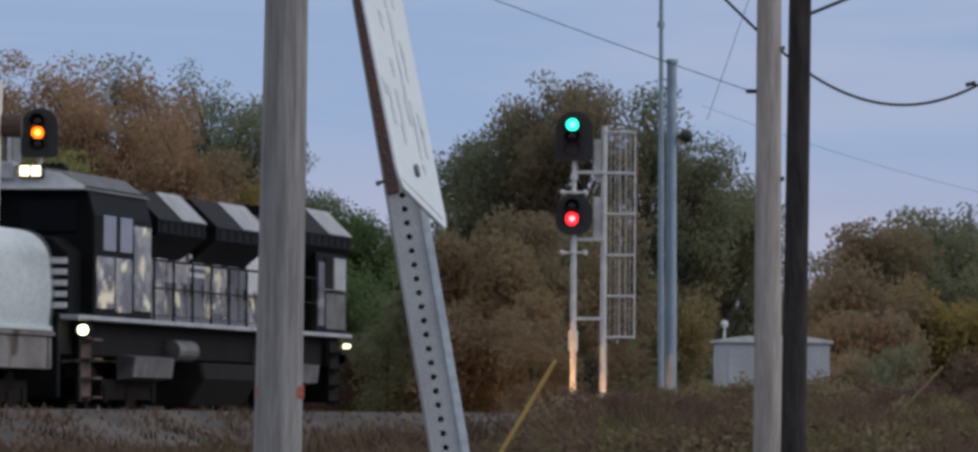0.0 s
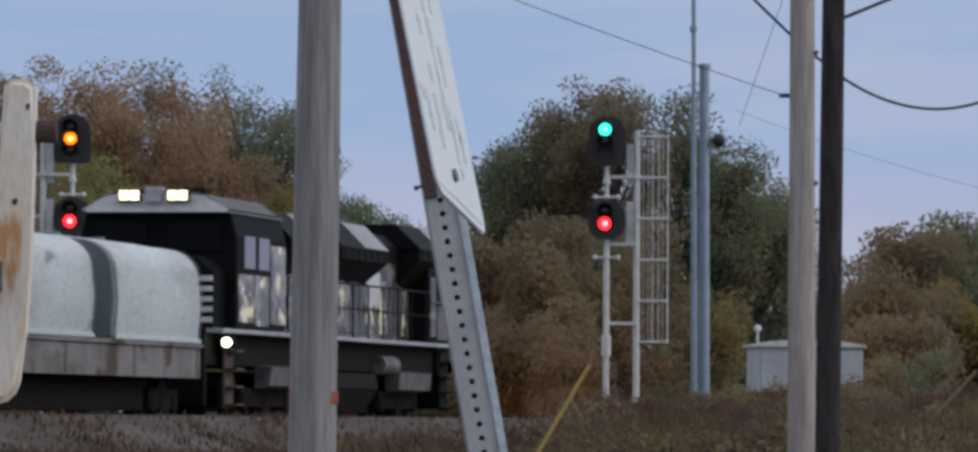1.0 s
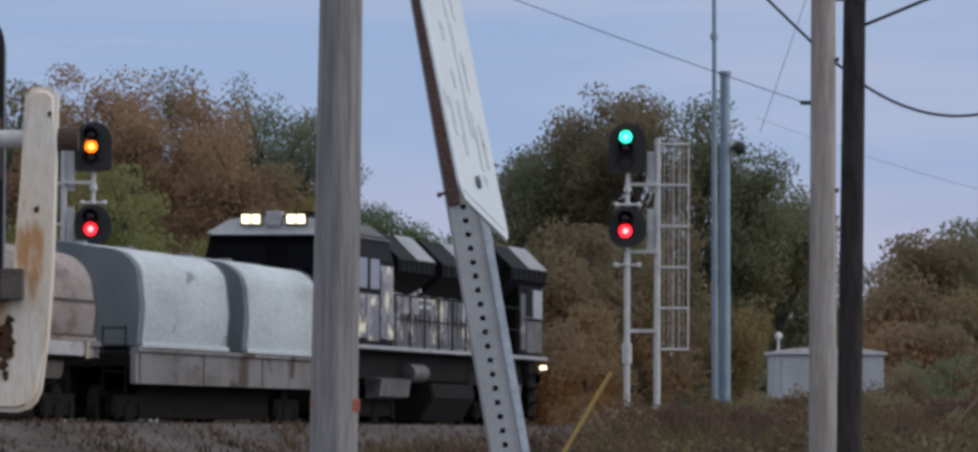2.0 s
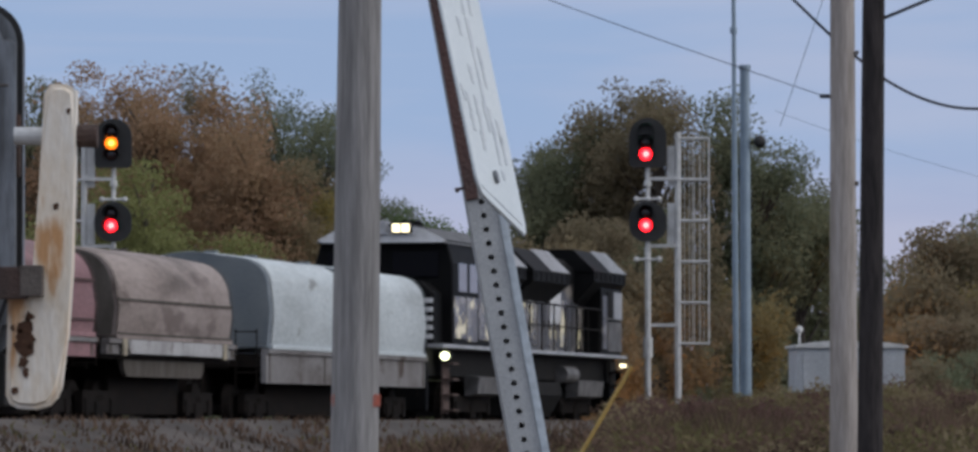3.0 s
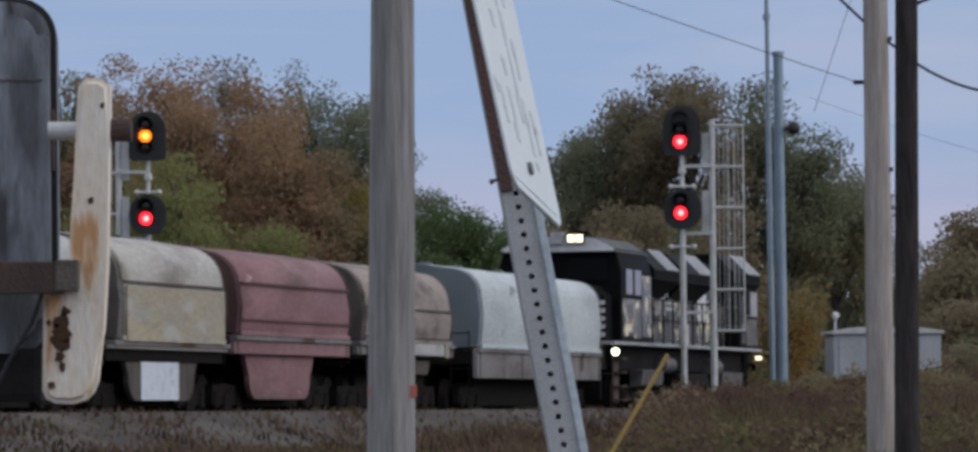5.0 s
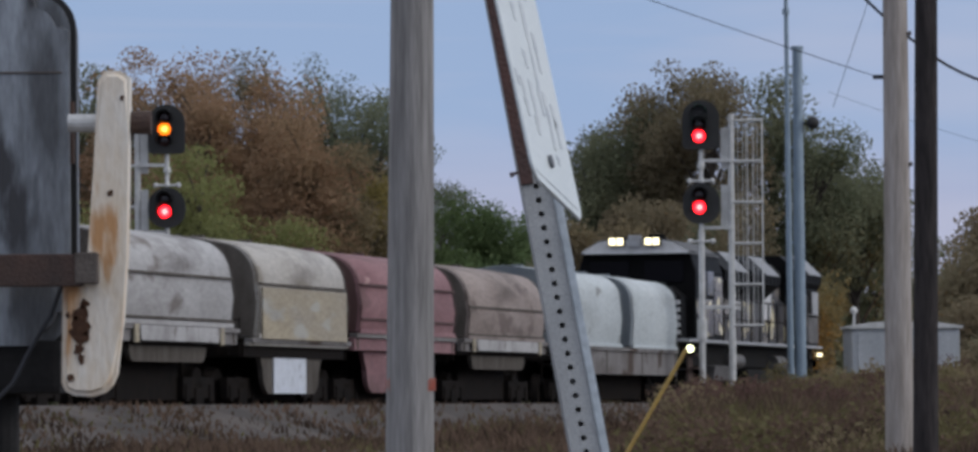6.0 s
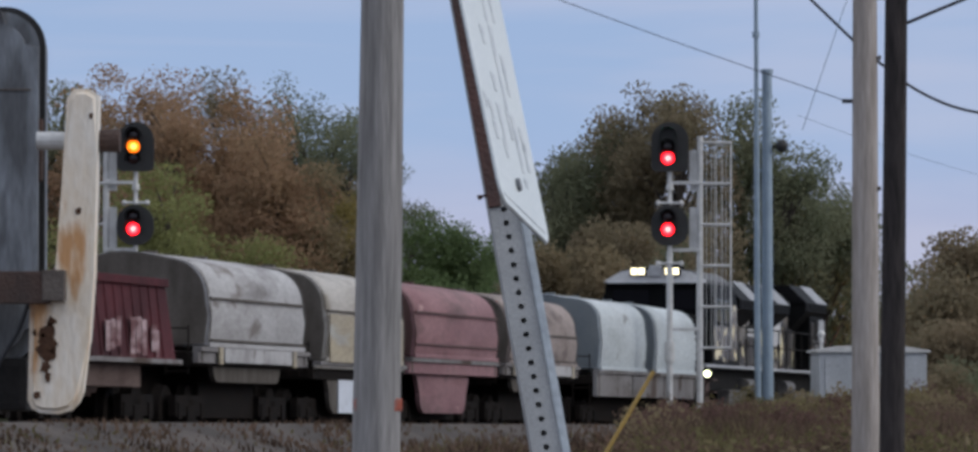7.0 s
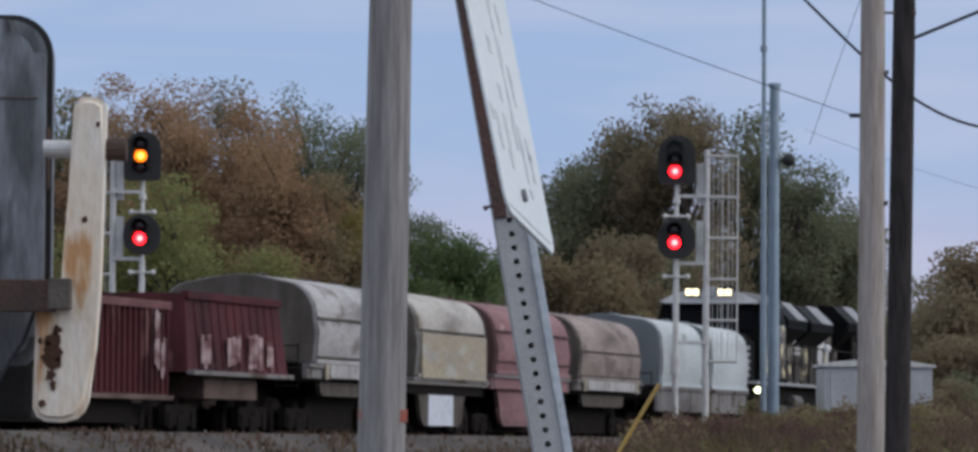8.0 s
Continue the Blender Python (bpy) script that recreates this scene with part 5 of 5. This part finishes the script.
# ---- crossing gate mechanism ----
def gate():
    GX, GY = -2.2, 22.0
    z0 = rise(GX, GY)
    t = thing("crossing_gate", "rusty cream counterweight arm of a crossing gate", "crossing gate", pose(GX, GY, z0))

    def at(px, pz):
        return px - GX, pz - z0
    outline = [(-2.232, 2.82), (-2.205, 2.855), (-2.15, 2.855), (-2.112, 2.83), (-2.118, 2.62), (-2.128, 2.17), (-2.145, 1.92), (-2.168, 1.73),
               (-2.185, 1.69), (-2.212, 1.662), (-2.26, 1.648), (-2.325, 1.652), (-2.358, 1.668), (-2.372, 1.70), (-2.366, 2.06), (-2.276, 2.08), (-2.272, 2.16), (-2.248, 2.5)]
    bm = bmesh.new()
    prism(bm, [at(*p) for p in outline], -.06, .06)
    bmesh.ops.bevel(bm, geom=[e for e in bm.edges if abs(e.verts[0].co.y - e.verts[1].co.y) < .001], offset=.022, segments=3, affect='EDGES')
    part("counterweight_arm", bm, M["gate_cream"], t, "chipped cream paint with rust")
    rng = random.Random(5)
    for cx, cz, s in ((-2.297, 1.945, .038), (-2.302, 1.89, .046), (-2.283, 1.992, .024), (-2.305, 1.825, .026), (-2.285, 1.905, .034), (-2.318, 1.925, .024), (-2.276, 1.87, .02), (-2.296, 1.785, .018), (-2.345, 1.95, .012), (-2.185, 2.40, .015), (-2.14, 2.755, .014), (-2.335, 1.72, .02)):
        bm = bmesh.new()
        pts = [(cx - GX + s * rng.uniform(.5, 1.1) * math.cos(a * .628) * .85, cz - z0 + s * rng.uniform(.5, 1.2) * math.sin(a * .628)) for a in range(10)]
        prism(bm, pts, -.0625 - .0012 * round(1000 * s % 7), -.055)
        part("rust_patch", bm, M["rust_patch"], t, "flaked rust patch")
    bm = bmesh.new()
    tube(bm, (-.15, .03, 2.665 - z0), (.10, .03, 2.665 - z0), .034, .034, 14)
    part("pivot_shaft", bm, M["silver_paint"], t, "pale painted shaft")
    bm = bmesh.new()
    tube(bm, (.085, .03, 2.665 - z0), (.16, .03, 2.665 - z0), .042, .045, 12)
    part("shaft_end", bm, M["beam_rust"], t)
    bm = bmesh.new()
    box(bm, -.9, -.085, -.14, -.065, 2.055 - z0, 2.175 - z0, .008)
    part("gate_beam", bm, M["beam_rust"], t, "rusty brown steel beam")
    bm = bmesh.new()
    box(bm, -.11, -.028, -.146, -.062, 2.065 - z0, 2.18 - z0, .006)
    part("beam_cap", bm, M["beam_end"], t)
    # equipment case
    c = thing("crossing_case", "dark grey rounded metal crossing mechanism case with black edge", "equipment case", pose(GX, GY + .35, z0))
    bm = bmesh.new()
    rounded_plate(bm, -.78, -.165, 1.84 - z0, 3.16 - z0, -.16, .2, .14, 8)
    bmesh.ops.bevel(bm, geom=[e for e in bm.edges if e.verts[0].co.y < -.15 and e.verts[1].co.y < -.15], offset=.05, segments=4, affect='EDGES')
    part("case", bm, M["case_grey"], c)
    bm = bmesh.new()
    rounded_plate(bm, -.80, -.145, 1.82 - z0, 3.18 - z0, -.09, -.05, .15, 8)
    part("gasket", bm, M["rubber"], c, "black rubber edge")
    bm = bmesh.new()
    box(bm, -.74, -.20, -.14, .18, 1.66 - z0, 1.86 - z0, .03)
    part("lower_case", bm, M["case_dark"], c, "blackened lower case")
    bm = bmesh.new()
    box(bm, -.76, -.19, -.166, -.155, 2.86 - z0, 2.868 - z0, .003)
    part("seam", bm, M["beam_end"], c)
    bm = bmesh.new()
    box(bm, -.20, -.15, -.12, -.02, 2.52 - z0, 2.76 - z0, .015)
    part("hinge", bm, M["beam_rust"], c)
    bm = bmesh.new()
    tube(bm, (-.47, .05, -.3), (-.47, .05, 1.68 - z0), .09, .09, 16)
    part("stand", bm, M["case_dark"], c)
    wire("power_cable", [(-2.38, 22.05, 2.06), (-2.42, 22.05, 1.95), (-2.50, 22.04, 1.82), (-2.56, 22.03, 1.70), (-2.66, 22.02, 1.60), (-2.8, 22.02, 1.2), (-2.82, 22.02, .2)],
         .008, "black cable hanging from the gate case")
    # the arm's own stand
    bm = bmesh.new()
    tube(bm, (-.75, -.1, -.3), (-.75, -.1, 2.06 - z0), .05, .05, 14)
    part("stand", bm, M["case_dark"], t)


gate()


# ---- leaning road sign ----
def road_sign():
    up = Vector((-.178, .2, .963)).normalized()
    side = Vector((.985, .10, .14))
    side = (side - up * side.dot(up)).normalized()
    fwd = up.cross(side).normalized()          # away from the eye if positive y
    if fwd.y < 0:
        fwd = -fwd
    base = Vector((-.2838, 10.4, 1.977))           # middle of the post's near face, just below the sign
    base = base + up * -2.2
    zg = rise(base.x, base.y)
    m = Matrix((side, fwd, up)).transposed().to_4x4()
    m.translation = base
    t = thing("road_sign", "leaning perforated steel post with a worn white sign", "road sign", m)
    # post: near face with real holes, two sides and a lip
    w, wr, pitch, r = .0295, .0215, .0254, .0056
    bm = bmesh.new()
    k0, k1 = -8, 130
    oct_ = [(r * math.cos(radians(45 * i)), r * math.sin(radians(45 * i))) for i in range(8)]
    for k in range(k0, k1):
        z = k * pitch
        h = pitch / 2
        sq = [(wr, 0), (wr, h), (0, h), (-w, h), (-w, 0), (-w, -h), (0, -h), (wr, -h)]
        o = [bm.verts.new((x, 0, z + y)) for x, y in sq]
        q = [bm.verts.new((x - .004, 0, z + y)) for x, y in oct_]
        q2 = [bm.verts.new((x - .004, .004, z + y)) for x, y in oct_]
        for i in range(8):
            j = (i + 1) % 8
            bm.faces.new((o[i], o[j], q[j], q[i]))
            bm.faces.new((q[i], q[j], q2[j], q2[i]))
    za, zb = (k0 - .5) * pitch, (k1 - .5) * pitch
    for x, y, xx, yy in ((-w, 0, -w, .05), (wr, 0, wr, .05), (-w, .05, wr, .05)):
        v = [bm.verts.new(p) for p in ((x, y, za), (xx, yy, za), (xx, yy, zb), (x, y, zb))]
        bm.faces.new(v)
    bmesh.ops.remove_doubles(bm, verts=bm.verts, dist=.0001)
    part("post", bm, M["post_grey"], t, "grey perforated steel post")
    bm = bmesh.new()
    box(bm, wr, wr + .014, -.006, .012, za, zb, .002)
    part("post_lip", bm, M["galvanised"], t, "bright folded edge")
    bm = bmesh.new()
    box(bm, -w - .001, -w + .0215, -.008, .0, 2.2 + .015, zb, .002)
    part("backing_strip", bm, M["rust_brown"], t, "rusty brown strip")
    bm = bmesh.new()
    tube(bm, (-w - .014, .0, 2.238), (.02, .0, 2.245), .0028, .0028, 8)
    tube(bm, (-w - .016, .0, 2.237), (-w - .010, .0, 2.238), .0045, .0045, 8)
    part("bolt", bm, M["rust_brown"], t)
    # the panel, seen at a grazing angle
    inv = m.inverted()
    o = inv @ Vector((-.2690, 9.6, 1.973))
    au = (inv.to_3x3() @ Vector((-.203, .208, .956))).normalized()
    bu = (inv.to_3x3() @ Vector((.188, .968, -.171))).normalized()
    bu = (bu - au * bu.dot(au)).normalized()
    nu = au.cross(bu)
    if (m.to_3x3() @ nu).y > 0:
        nu = -nu
    basis = Matrix((bu, nu, au)).transposed().to_4x4()
    basis.translation = o
    bm = bmesh.new()
    rounded_plate(bm, 0, .375, 0, .62, -.003, .0, .03, 5)
    panel = part("panel", bm, M["sign_white"], t, "worn white sign face with faded lettering")
    panel.matrix_local = basis
    bm = bmesh.new()
    rounded_plate(bm, -.002, .377, -.002, .622, -.0045, -.003, .03, 5)
    part("panel_back", bm, M["galvanised"], panel)
    bm = bmesh.new()
    tube(bm, (.165, .0, .06), (.165, .006, .06), .011, .011, 10)
    part("fixing_bolt", bm, M["bolt_dark"], panel, "dark fixing bolt")
    bm = bmesh.new()
    box(bm, .02, .345, .0003, .0010, .014, .017)
    part("rim_line", bm, M["sign_ink"], panel)
    # illegible remains of lettering: across, up, height
    for x, z, hh in ((.255, .075, .014), (.25, .10, .10), (.13, .10, .03), (.31, .115, .05), (.14, .12, .075), (.07, .12, .03), (.21, .15, .05), (.305, .15, .04), (.07, .155, .03), (.035, .165, .025),
                     (.215, .20, .15), (.145, .22, .03), (.27, .24, .07), (.13, .30, .03), (.20, .355, .07), (.27, .37, .05), (.12, .42, .03), (.21, .46, .08), (.14, .53, .03)):
        bm = bmesh.new()
        box(bm, x - .009, x + .009, .0003, .0010, z, z + hh * .55)
        box(bm, x - .015, x + .012, .0003, .0010, z + hh * .55, z + hh)
        part("faded_bar", bm, M["sign_ink"], panel)
    return t


road_sign()


# ---- what moves ----
def run(t):
    """Metres gone by the train since the clip's start."""
    return 8.35 * t - 0.028 * t * t


def motions():
    ts = [i * 0.5 for i in range(17)]
    for ob, place in CARS:
        walk(ob, [(t, pose(*along(place + run(t), 0, RAIL), 0, 0, YAW)) for t in ts])
    ts = [i / 15 for i in range(121)]
    for w, y, r in WHEELS:
        walk(w, [(t, pose(0, y, r, -math.degrees(run(t) / r), 0, 0)) for t in ts])
    # the added disc moves from the red lens to the green one
    for sh, a, b in LENS_COVERS:
        walk(sh, [(t, pose(*p)) for t, p in ((0.0, a), (2.2, a), (2.3, b), (8.0, b))])


motions()
